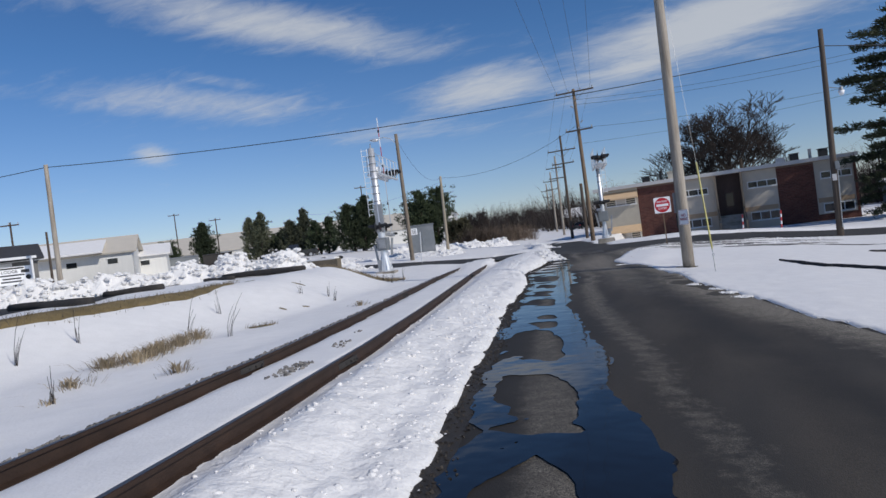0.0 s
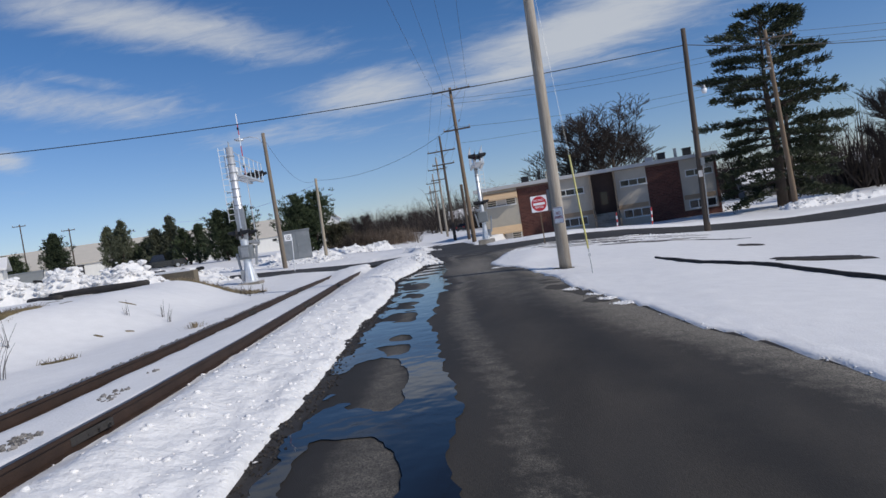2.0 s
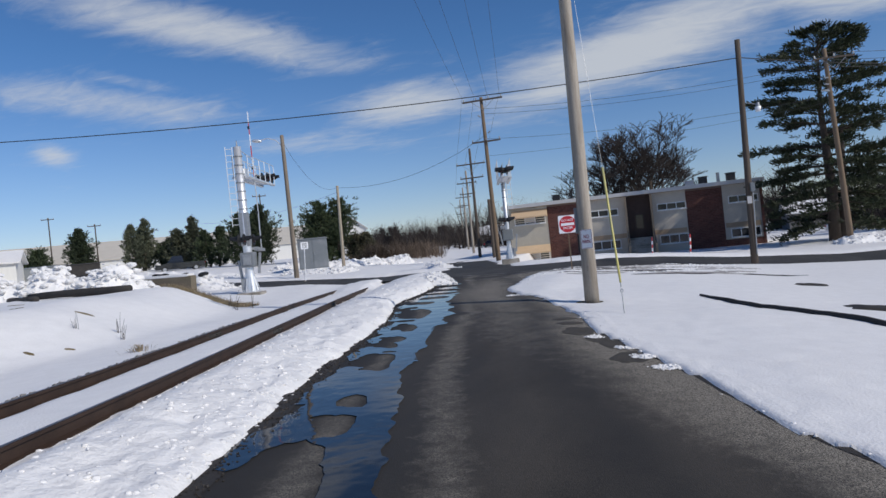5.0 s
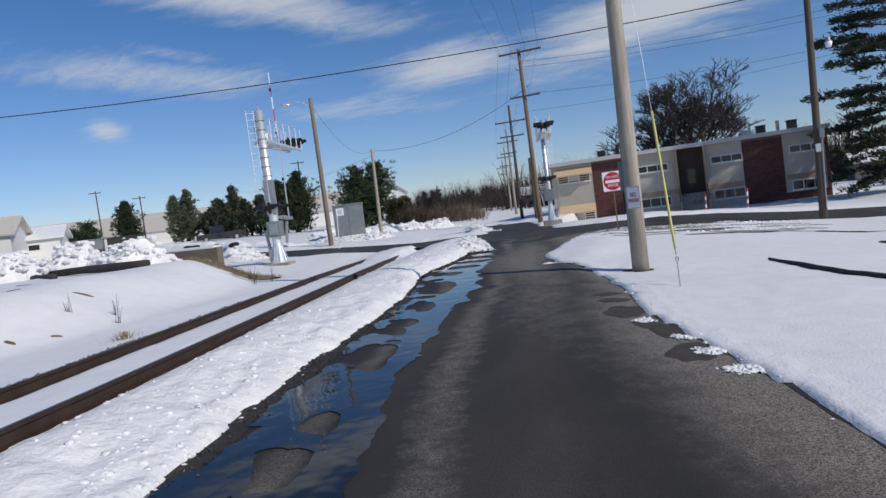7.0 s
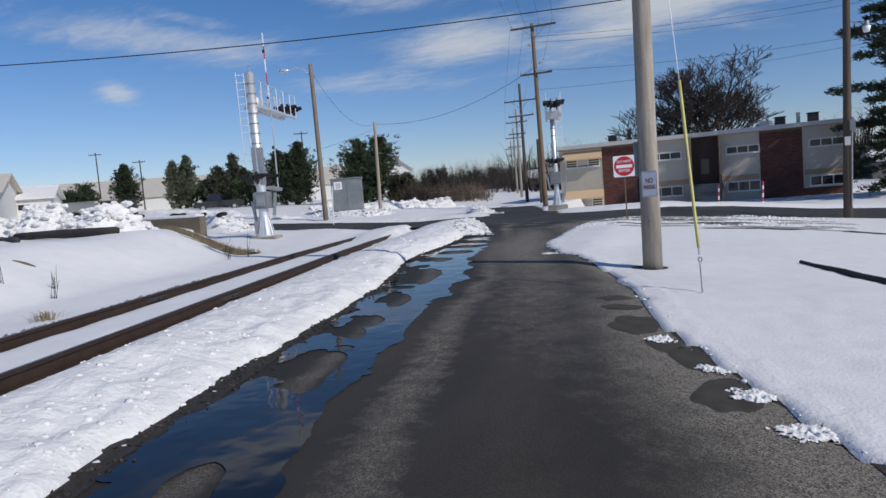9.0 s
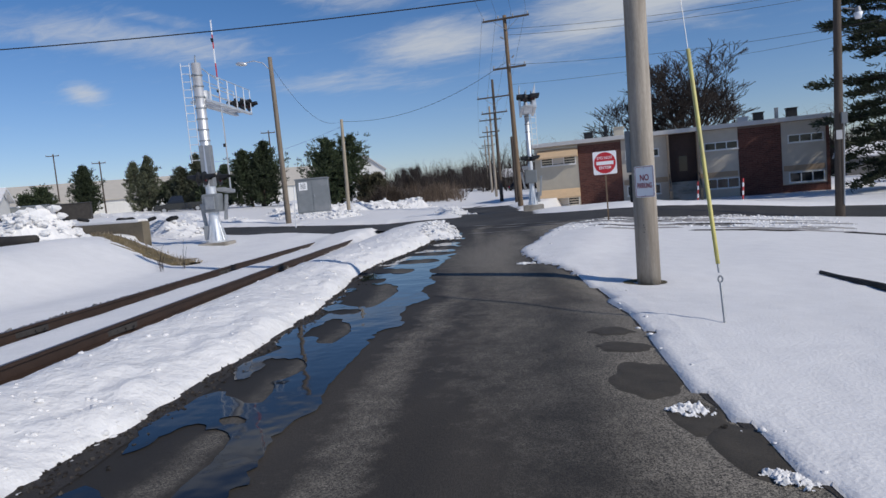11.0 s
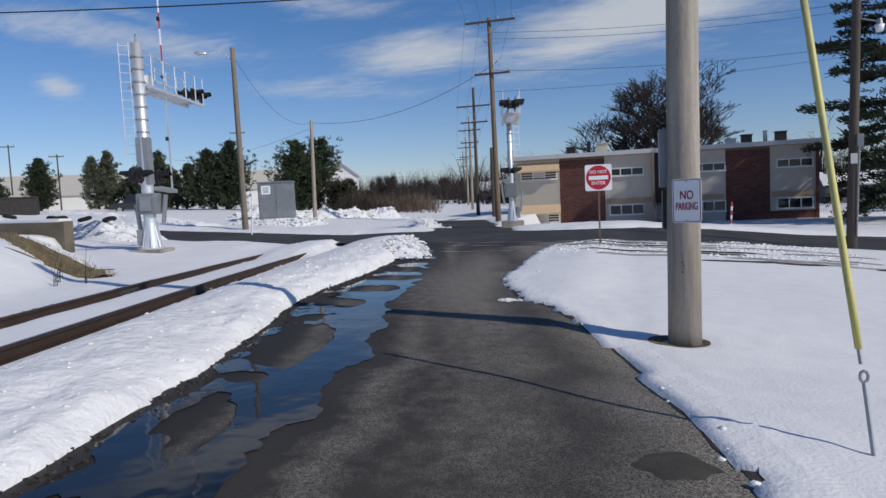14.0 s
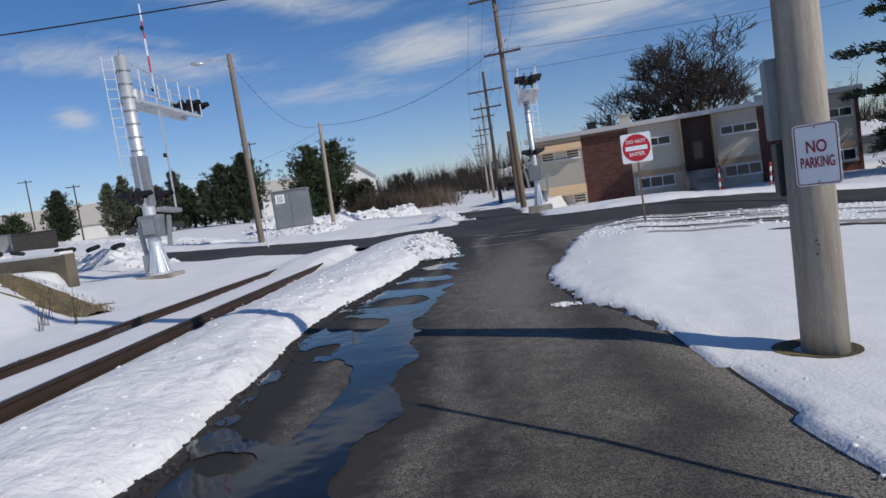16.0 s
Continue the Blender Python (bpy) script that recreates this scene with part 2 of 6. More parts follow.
M_FASCIA = surface("pale_fascia", (0.52, 0.51, 0.50), 0.6, vary=0.1, scale=3, fine=40, bump=0.1)
M_DARKROOF = surface("dark_shingle", (0.045, 0.045, 0.048), 0.9, vary=0.35, scale=4, fine=30, bump=0.5)
M_TRIM = surface("white_trim", (0.74, 0.74, 0.73), 0.5, vary=0.06, scale=4, fine=50, bump=0.05)
M_WHITEWALL = surface("white_metal_siding", (0.66, 0.65, 0.62), 0.65, vary=0.08, scale=1, fine=12, bump=0.15, stretch=(4, 4, 0.5))
M_BEIGEROOF = surface("beige_metal_roof", (0.58, 0.53, 0.45), 0.6, vary=0.08, scale=1, fine=12, bump=0.15)
M_BARK = surface("bark", (0.075, 0.058, 0.046), 0.95, vary=0.4, scale=4, fine=30, bump=0.6, dist=0.02)
M_TWIG = surface("twigs", (0.036, 0.028, 0.024), 0.95, vary=0.4, scale=2, fine=20, bump=0.0, island=0.5)
M_BRUSH = surface("brown_brush", (0.12, 0.088, 0.064), 0.95, vary=0.45, scale=0.3, fine=10, bump=0.0, island=0.8)
M_PINE = surface("pine_needles", (0.036, 0.046, 0.019), 0.75, vary=0.5, scale=0.8, fine=10, bump=0.0, island=0.9)
M_CEDAR = surface("cedar_foliage", (0.043, 0.060, 0.025), 0.8, vary=0.5, scale=0.6, fine=10, bump=0.0, island=0.9)
M_CEDAR_BROWN = surface("bronzed_cedar_foliage", (0.06, 0.055, 0.028), 0.8, vary=0.5, scale=0.6, fine=10, bump=0.0, island=0.9)
M_CEDAR_FROST = surface("grey_green_cedar", (0.075, 0.082, 0.048), 0.8, vary=0.5, scale=0.6, fine=10, bump=0.0, island=0.9)
M_STRAW = surface("dry_straw", (0.33, 0.26, 0.17), 0.9, vary=0.4, scale=3, fine=20, bump=0.0, island=0.8)
M_TURF = surface("dead_turf", (0.17, 0.125, 0.055), 0.95, vary=0.5, scale=3, fine=40, bump=0.8, dist=0.04, second=(0.09, 0.075, 0.04))
M_RUBBER = surface("tyre_rubber", (0.016, 0.016, 0.016), 0.8, vary=0.3, scale=6, fine=50, bump=0.2)
M_TIMBER = surface("old_dark_timber", (0.035, 0.031, 0.028), 0.85, vary=0.45, scale=4, fine=40, bump=0.5, dist=0.02)
M_CARDARK = surface("dark_car_paint", (0.018, 0.019, 0.022), 0.25, 0.3, vary=0.1, scale=2, fine=30, bump=0.0, coat=0.6)
M_CARWHITE = surface("white_car_paint", (0.70, 0.70, 0.70), 0.3, vary=0.05, scale=2, fine=30, bump=0.0, coat=0.6)
M_GREEN = surface("green_door_paint", (0.03, 0.09, 0.055), 0.5, vary=0.15, scale=3, fine=40, bump=0.05)
M_DARKSIDE = surface("grey_board_siding", (0.16, 0.155, 0.15), 0.8, vary=0.2, scale=2, fine=30, bump=0.2)
M_FADED = surface("faded_road_paint", (0.30, 0.29, 0.28), 0.8, vary=0.5, scale=5, fine=60, bump=0.2, second=(0.06, 0.055, 0.05), second_at=(0.42, 0.6))
M_TEXT = surface("black_lettering", (0.03, 0.03, 0.03), 0.6, vary=0.2, scale=5, fine=60, bump=0.0)
M_ORANGE = surface("red_white_barrier_red", (0.55, 0.06, 0.06), 0.5, vary=0.15, scale=5, fine=50, bump=0.0)


def water_material():
    m = bpy.data.materials.new("meltwater")
    m.use_nodes = True
    t = m.node_tree
    b = t.nodes["Principled BSDF"]
    b.inputs["Base Color"].default_value = (0.009, 0.009, 0.010, 1)
    b.inputs["Roughness"].default_value = 0.05
    b.inputs["IOR"].default_value = 1.33
    nz = t.nodes.new("ShaderNodeTexNoise")
    nz.inputs["Scale"].default_value, nz.inputs["Detail"].default_value = 2.2, 2
    co = t.nodes.new("ShaderNodeTexCoord")
    link(t, co.outputs["Object"], nz.inputs["Vector"])
    bp = t.nodes.new("ShaderNodeBump")
    bp.inputs["Strength"].default_value, bp.inputs["Distance"].default_value = 0.30, 0.02
    link(t, nz.outputs["Fac"], bp.inputs["Height"])
    link(t, bp.outputs[0], b.inputs["Normal"])
    return m


def glass_material():
    m = bpy.data.materials.new("window_glass")
    m.use_nodes = True
    b = m.node_tree.nodes["Principled BSDF"]
    b.inputs["Base Color"].default_value = (0.02, 0.022, 0.025, 1)
    b.inputs["Roughness"].default_value = 0.06
    return m


def lane_material():
    """Dark asphalt that wears to pale aggregate where "wear" says so and is damp where "damp" says so."""
    m = surface("lane_asphalt", (0.049, 0.042, 0.034), 0.82, vary=0.6, scale=1.3, fine=130, bump=0.6, dist=0.008, second=(0.030, 0.028, 0.026), second_at=(0.42, 0.66), stretch=(1, 0.3, 1), spec=0.35)
    t = m.node_tree
    n, b = t.nodes, t.nodes["Principled BSDF"]
    old = b.inputs["Base Color"].links[0].from_socket
    co = n.new("ShaderNodeTexCoord")
    grit = n.new("ShaderNodeTexVoronoi")
    grit.inputs["Scale"].default_value = 135
    link(t, co.outputs["Object"], grit.inputs["Vector"])
    stones = n.new("ShaderNodeValToRGB")
    e = stones.color_ramp.elements
    e[0].position, e[0].color, e[1].position, e[1].color = 0.12, (0.034, 0.031, 0.027, 1), 0.95, (0.36, 0.32, 0.26, 1)
    split = n.new("ShaderNodeSeparateColor")
    link(t, grit.outputs["Color"], split.inputs[0])
    link(t, split.outputs[0], stones.inputs[0])
    last = old
    for name, src, strength, nscale, floor in (("wear", stones.outputs[0], 0.9, 4.5, 0.33), ("damp", None, 0.75, 1.1, 0.40)):
        a = n.new("ShaderNodeAttribute")
        a.attribute_name = name
        z = n.new("ShaderNodeTexNoise")
        z.inputs["Scale"].default_value, z.inputs["Detail"].default_value, z.inputs["Roughness"].default_value = nscale, 9, 0.72
        link(t, co.outputs["Object"], z.inputs["Vector"])
        add = n.new("ShaderNodeMath")
        add.operation = "ADD"
        link(t, a.outputs["Fac"], add.inputs[0])
        link(t, z.outputs["Fac"], add.inputs[1])
        r = n.new("ShaderNodeMapRange")
        r.inputs["From Min"].default_value, r.inputs["From Max"].default_value = floor + 0.35, floor + 0.85
        r.inputs["To Max"].default_value = strength
        link(t, add.outputs[0], r.inputs["Value"])
        mix = n.new("ShaderNodeMix")
        mix.data_type = "RGBA"
        link(t, r.outputs[0], mix.inputs["Factor"])
        link(t, last, mix.inputs["A"])
        if src:
            link(t, src, mix.inputs["B"])
        else:
            mix.inputs["B"].default_value = (0.022, 0.020, 0.018, 1)
        last = mix.outputs["Result"]
    link(t, last, b.inputs["Base Color"])
    return m


def crust(m):
    """Adds a coarse crumbly relief to the snow where the ground's "crust" attribute says so."""
    t = m.node_tree
    n, b = t.nodes, t.nodes["Principled BSDF"]
    first = b.inputs["Normal"].links[0].from_node
    a = n.new("ShaderNodeAttribute")
    a.attribute_name = "crust"
    co = n.new("ShaderNodeTexCoord")
    z = n.new("ShaderNodeTexNoise")
    z.inputs["Scale"].default_value, z.inputs["Detail"].default_value, z.inputs["Roughness"].default_value = 6.5, 6, 0.5
    link(t, co.outputs["Object"], z.inputs["Vector"])
    k = n.new("ShaderNodeMath")
    k.operation = "MULTIPLY"
    link(t, z.outputs["Fac"], k.inputs[0])
    link(t, a.outputs["Fac"], k.inputs[1])
    bp = n.new("ShaderNodeBump")
    bp.inputs["Strength"].default_value, bp.inputs["Distance"].default_value = 0.8, 0.055
    link(t, k.outputs[0], bp.inputs["Height"])
    link(t, first.outputs[0], bp.inputs["Normal"])
    link(t, bp.outputs[0], b.inputs["Normal"])


crust(M_SNOW)
M_LANE = lane_material()
M_WATER, M_GLASS = water_material(), glass_material()

# ---- mesh helpers ----


def finish(name, mesh, material, parent=None, label="", smooth=False):
    mesh.materials.append(material)
    if smooth:
        mesh.polygons.foreach_set("use_smooth", [True] * len(mesh.polygons))
    ob = new(name, mesh)
    if parent is not None:
        ob.parent = parent
    if label:
        ob["label"] = label
    return ob


def part(name, bm, material, parent=None, label="", smooth=False):
    mesh = bpy.data.meshes.new(name)
    bm.to_mesh(mesh)
    bm.free()
    return finish(name, mesh, material, parent, label, smooth)


def raw(name, verts, faces, material, parent=None, label="", smooth=False):
    mesh = bpy.data.meshes.new(name)
    mesh.from_pydata(verts, [], faces)
    mesh.update()
    return finish(name, mesh, material, parent, label, smooth)


def thing(name, label, category, m=Matrix(), group="", kind=""):
    ob = new(name)
    ob.empty_display_size = 0.2
    ob.matrix_world = m
    return tagged(ob, label, category, group, kind)


def box(bm, size, at=(0, 0, 0), rot=(0, 0, 0), bevel=0.0):
    r = bmesh.ops.create_cube(bm, size=1.0)
    m = pose(*at, *rot) @ Matrix.Diagonal((*size, 1))
    bmesh.ops.transform(bm, matrix=m, verts=r["verts"])
    if bevel:
        edges = list({e for v in r["verts"] for e in v.link_edges})
        bmesh.ops.bevel(bm, geom=edges, offset=bevel, segments=2, affect="EDGES", profile=0.7)
    return bm


def boxed(size, at=(0, 0, 0), rot=(0, 0, 0), bevel=0.0):
    return box(bmesh.new(), size, at, rot, bevel)


def rod(bm, a, b, r0, r1=None, seg=10):
    r1 = r0 if r1 is None else r1
    a, b = Vector(a), Vector(b)
    d = b - a
    res = bmesh.ops.create_cone(bm, cap_ends=True, segments=seg, radius1=r0, radius2=r1, depth=d.length)
    m = Matrix.Translation((a + b) / 2) @ d.to_track_quat("Z", "Y").to_matrix().to_4x4()
    bmesh.ops.transform(bm, matrix=m, verts=res["verts"])
    return bm


def rodded(a, b, r0, r1=None, seg=10):
    return rod(bmesh.new(), a, b, r0, r1, seg)


def tube(points, radii, seg=8):
    """Verts and faces of a tube along points."""
    pts = [Vector(p) for p in points]
    verts, faces = [], []
    for i, p in enumerate(pts):
        d = (pts[min(i + 1, len(pts) - 1)] - pts[max(i - 1, 0)]).normalized()
        side = d.cross(Vector((0, 0, 1)) if abs(d.z) < 0.9 else Vector((1, 0, 0))).normalized()
        up = side.cross(d)
        r = radii[i] if hasattr(radii, "__len__") else radii
        for k in range(seg):
            a = 2 * math.pi * k / seg
            verts.append(p + side * (r * math.cos(a)) + up * (r * math.sin(a)))
    for i in range(len(pts) - 1):
        for k in range(seg):
            j = (k + 1) % seg
            faces.append((i * seg + k, i * seg + j, (i + 1) * seg + j, (i + 1) * seg + k))
    faces.append(tuple(range(seg))[::-1])
    faces.append(tuple(range((len(pts) - 1) * seg, len(pts) * seg)))
    return verts, faces


def sagging(a, b, sag, n=28):
    a, b = Vector(a), Vector(b)
    return [a.lerp(b, k / n) - Vector((0, 0, sag * 4 * (k / n) * (1 - k / n))) for k in range(n + 1)]


def lettering(name, text, size, material, parent, m, depth=0.002):
    c = bpy.data.curves.new(name, "FONT")
    c.body, c.size, c.align_x, c.align_y, c.extrude = text, size, "CENTER", "CENTER", depth
    c.offset = size * 0.012
    tmp = new(name, c)
    mesh = bpy.data.meshes.new_from_object(tmp.evaluated_get(bpy.context.evaluated_depsgraph_get()))
    bpy.data.objects.remove(tmp)
    ob = finish(name, mesh, material, parent)
    ob.matrix_local = m
    return ob


rng = random.Random(7)


def nz(x, y, z=0.0):
    return noise.noise(Vector((x, y, z)))


# ---- the plan of the ground ----
LEFT_Y = [-12, 0, 3.9, 5.3, 6.9, 8.5, 10.7, 12.6, 14.2, 16.4, 18.7, 20.5, 22.3, 23.5, 25.5, 28, 31.9, 35.2, 38]
LEFT_X = [4.1, 1.25, 0.29, -0.07, -0.5, -0.82, -1.33, -1.83, -2.13, -2.57, -3, -3.51, -4.05, -4.45, -4.62, -4.85, -5.4, -6.1, -7.4]
RIGHT_Y = [-12, 0, 5, 9.7, 10.5, 11.2, 12.26, 12.98, 13.9, 14.9, 15.87, 16.6, 17.5, 18.2, 18.9, 19.3, 19.9, 20.6, 21.5, 22.8, 23.6, 24.9, 26.4, 28, 31.5, 34, 36, 38]
RIGHT_X = [10.6, 7.35, 5.8, 4.01, 3.68, 3.33, 3.02, 2.83, 2.47, 2.07, 1.72, 1.55, 1.38, 1.22, 1.06, 0.98, 0.86, 0.68, 0.34, -0.27, -0.81, -1.27, -1.6, -1.55, -1.7, -1.5, 0, 3]
RAIL_Y = [-8, 0, 5, 8, 12, 15, 18, 22, 25, 28, 33, 40, 55, 72, 100]
RAIL_XR = [1.1, -0.62, -1.68, -2.39, -3.42, -4.23, -5.05, -6.15, -6.98, -7.78, -9.05, -10.8, -14.2, -17.8, -25]
RAIL_Z = [0.45, 0.43, 0.39, 0.355, 0.32, 0.3, 0.28, 0.245, 0.215, 0.17, 0.06, 0.05, 0.08, 0.15, 0.3]
SIDE_X = [-400, -80, -60, -45, -34, -28, -24, -12, -6, 1.1, 4, 8.1, 14, 40, 400]
SIDE_Z = [3.2, 2.6, 2.2, 1.75, 1.3, 0.88, 0.58, 0.04, 0, 0.01, -0.22, -0.7, -1.12, -1.4, -1.4]
STREET_X = [-400, -60, -30, -12, 0, 8, 20, 60, 400]
STREET_N = [40, 40, 39.2, 37.4, 36.6, 39.4, 42.0, 52, 140]
STREET_F = [46, 46, 45, 43.0, 42.6, 45.3, 48.0, 58, 146]


def ease(a):
    a = np.clip(a, 0, 1)
    return a * a * (3 - 2 * a)


def base(x, y):
    x, y = np.asarray(x, float), np.asarray(y, float)
    bump = np.clip((y - 27) / 8, 0, 1) * np.clip((x + 13) / 3, 0, 1) * np.clip((-4 - x) / 3, 0, 1) * np.clip((52 - y) / 8, 0, 1)
    toe = np.interp(y, [-20, 0, 14, 18, 25, 28.5, 31], [-8.3, -8.5, -9.0, -9.1, -11.0, -13.2, -15.5])
    lot = 0.98 * ease((toe + 0.7 - x) / 3.8) * ease((31.5 - y) / np.where(x > -17.3, 2.6, 0.25))
    side = np.interp(x, SIDE_X, SIDE_Z)
    lawn = ease((y - 46) / 12) * ease((x + 9.5) / 3)
    side = side * (1 - lawn) + np.minimum(side, -1.1) * lawn
    return np.where(x < -6, np.maximum(side, lot), side) + 0.10 * bump - 0.16 * ease((y - 17.5) / 3.5) * ease((x + 0.3) / 1.4) * ease((45 - y) / 8)


def left_edge(y):
    return np.interp(y, LEFT_Y, LEFT_X)


def right_edge(y):
    return np.interp(y, RIGHT_Y, RIGHT_X)


def rail_right(y):
    return np.interp(y, RAIL_Y, RAIL_XR)


def rail_top(y):
    return np.interp(y, RAIL_Y, RAIL_Z)


def far_road(y):
    """Middle line of the lane beyond the crossing."""
    return np.interp(y, [42, 50, 65, 90, 140, 300], [-5.6, -8.2, -12.6, -19.5, -33, -80])


def waver(x, y, s=1.0):
    return np.array([noise.noise(Vector((a * s, b * s, 3.3))) for a, b in zip(np.ravel(x), np.ravel(y))]).reshape(np.shape(x))


def snow_height(X, Y):
    """The height of the snow sheet: below the paved ground, above it elsewhere."""
    b = base(X, Y)
    w1, w2, w3 = waver(X, Y, 0.35), waver(X, Y, 1.4), waver(X, Y, 5.0)
    xl, xr, rr, rt = left_edge(Y), right_edge(Y), rail_right(Y), rail_top(Y)
    jag = 0.10 * w2 + 0.07 * w3
    on_lane = Y < 38
    dl = xl - X + jag
    dr = X - xr + jag * 1.3
    sn, sf = np.interp(X, STREET_X, STREET_N), np.interp(X, STREET_X, STREET_F)
    dn, df = sn - Y + jag * 2, Y - sf + jag * 2
    field = 0.085 + 0.05 * w1 + 0.015 * w2 + 0.006 * w3
    # shoulder snow right of the lane
    th = 0.02 + (field - 0.02) * (1 - np.exp(-np.maximum(dr, 0) / 0.6)) + 0.008 * w3
    th = th - 0.07 * np.exp(-((X - 1.36) ** 2 + (Y - 21.3) ** 2) / 0.06)
    right = b + np.where(dr > 0, th, -0.2)
    # bank between lane and rails, railbed, and the field left of it
    span = np.maximum(xl - rr - 0.12, 0.4)
    f = np.clip(dl / span, 0, 1)
    crest = np.interp(Y, [-6, 8, 20, 27, 31, 34, 37], [0.10, 0.14, 0.24, 0.30, 0.34, 0.34, 0.2])
    bank = crest * (1 - np.exp(-np.maximum(dl, 0) / 0.20)) * (1 - ease((f - 0.35) / 0.6)) + (rt - 0.05 - 0.11 * ease((f - 0.74) / 0.2)) * ease((f - 0.25) / 0.6) + 0.03 * w2 + 0.04 * w3 * ease(dl / 0.3)
    across = np.clip((X - rr + 1.5) / 1.4, 0, 1)
    inside = rt - 0.15 + 0.085 * ease(across / 0.35) + 0.016 * w2
    out = rr - 1.60 - X
    shoulder = (rt - 0.12) * (1 - ease(out / 1.6)) + (field + 0.06 * w1 + 0.05) * ease(out / 1.6)
    bury = ease((Y - 31.0) / 2.0)
    left = b + np.where(X > rr + 0.11, bank, np.where(X > rr - 0.10, rt - 0.17 + bury * 0.2, np.where(X > rr - 1.40, inside + bury * 0.16, np.where(X > rr - 1.60, rt - 0.17 + bury * 0.22, shoulder + bury * 0.1 * (1 - ease(out / 1.5))))))
    left = np.where(dl > 0, left, b - 0.2)
    near = np.where(X < (xl + xr) / 2, left, right)
    kerb = np.minimum(ease(dn / 0.8), 1.0)
    near = np.where(dn > 0, b - 0.05 + (near - b + 0.05) * (0.3 + 0.7 * kerb), b - 0.2)
    near = np.where((X > xl) & (X < xr) & on_lane, b - 0.2, near)
    mid = far_road(Y)
    dm = np.abs(X - mid) - 1.9 + jag * 2
    far = b + np.where(dm > 0, (0.16 + 0.1 * w1 + 0.03 * w2) * (1 - np.exp(-dm / 0.6)), np.where(Y < 60, -0.2, 0.01))
    far = np.where(df > 0, b - 0.05 + (far - b + 0.05) * ease(df / 0.8), b - 0.2)
    far = np.where((df <= 0), b - 0.2, far)
    return np.where(Y < (sn + sf) / 2, near, far)


def spaced(stops):
    out = []
    for a, b, step in stops:
        n = max(1, round((b - a) / step))
        out += [a + (b - a) * k / n for k in range(n)]
    return out + [stops[-1][1]]


def sheet(xs, ys, height, shift=None):
    U, Y = np.meshgrid(np.array(xs), np.array(ys))
    X = U + (shift(Y) if shift else 0)
    Z = height(X, Y)
    nx, ny = len(xs), len(ys)
    verts = np.stack([X.ravel(), Y.ravel(), Z.ravel()], 1).tolist()
    faces = [(j * nx + i, j * nx + i + 1, (j + 1) * nx + i + 1, (j + 1) * nx + i) for j in range(ny - 1) for i in range(nx - 1)]
    return verts, faces


US = spaced([(-1500, -120, 230), (-120, -40, 4), (-40, -20, 0.7), (-20, -10, 0.28), (-10, -4.6, 0.2), (-4.6, -0.7, 0.13), (-0.7, 0.2, 0.05), (0.2, 2.0, 0.45), (2.0, 6.5, 0.11), (6.5, 12, 0.3), (12, 40, 1.2), (40, 120, 6), (120, 1500, 200)])
VS = spaced([(-300, -20, 60), (-20, -1, 2.0), (-1, 22, 0.13), (22, 37, 0.2), (37, 60, 0.6), (60, 140, 4), (140, 400, 30), (400, 2000, 200)])
v, f = sheet(US, VS, snow_height, left_edge)
ground = raw("ground", v, f, M_SNOW, smooth=True)
pts = np.array(v)
mark = ground.data.attributes.new("crust", "FLOAT", "POINT")
between = ease((left_edge(pts[:, 1]) + 0.1 - pts[:, 0]) / 0.1) * ease((pts[:, 0] - rail_right(pts[:, 1])) / 0.3) * (pts[:, 1] < 40)
mark.data.foreach_set("value", np.clip(between + 0.3 * (np.abs(pts[:, 0] - right_edge(pts[:, 1]) - 0.15) < 0.25) * (pts[:, 1] < 36), 0, 1))
tagged(ground, "sunlit snow cover over the verge and fields", "snow", kind="structure")


def strip(name, ys, lo, hi, n, material, lift, label, category, kind="structure"):
    verts, faces = [], []
    for j, y in enumerate(ys):
        a, b = float(lo(y)), float(hi(y))
        for i in range(n + 1):
            x = a + (b - a) * i / n
            verts.append((x, y, float(base(x, y)) + lift))
    for j in range(len(ys) - 1):
        for i in range(n):
            k = j * (n + 1) + i
            faces.append((k, k + 1, k + n + 2, k + n + 1))
    ob = raw(name, verts, faces, material, smooth=True)
    return tagged(ob, label, category, kind=kind)


PUD_Y = [-4, 4.5, 5.3, 7, 7.7, 8.7, 10, 11.5, 13, 14.35, 15.9, 17, 17.6, 18.1, 18.8, 19.4, 19.85, 20.2, 20.8, 22, 23.3, 25, 27.8, 31, 34]
PUD_X = [4.2, 1.9, 1.65, 1.1, 1, 0.7, 0.3, -0.12, -0.55, -0.78, -1.17, -1.4, -1.5, -1.42, -1.72, -1.77, -1.63, -1.86, -2.05, -2.35, -2.72, -2.95, -3.45, -4.3, -5.2]
lane = strip("road", spaced([(-14, 38.6, 0.2)]), lambda y: left_edge(y) - 0.5, lambda y: right_edge(y) + 0.6, 64, M_LANE, 0.0, "dark worn asphalt lane with a pale wheel track, wet along one side", "road")
wear, damp = lane.data.attributes.new("wear", "FLOAT", "POINT"), lane.data.attributes.new("damp", "FLOAT", "POINT")
co = np.zeros(len(lane.data.vertices) * 3)
lane.data.vertices.foreach_get("co", co)
co = co.reshape(-1, 3)
dr, dp, dl = right_edge(co[:, 1]) - co[:, 0], co[:, 0] - np.interp(co[:, 1], PUD_Y, PUD_X), co[:, 0] - left_edge(co[:, 1])
bands = np.maximum(1.0 - dr / np.interp(co[:, 1], [4, 10, 16, 22], [0.8, 1.2, 2.3, 2.8]), 0.5 * np.exp(-((dp - 0.5) / 0.28) ** 2))
bands = bands * np.interp(co[:, 1], [4, 9, 14, 20], [0.5, 0.7, 0.95, 1.0])
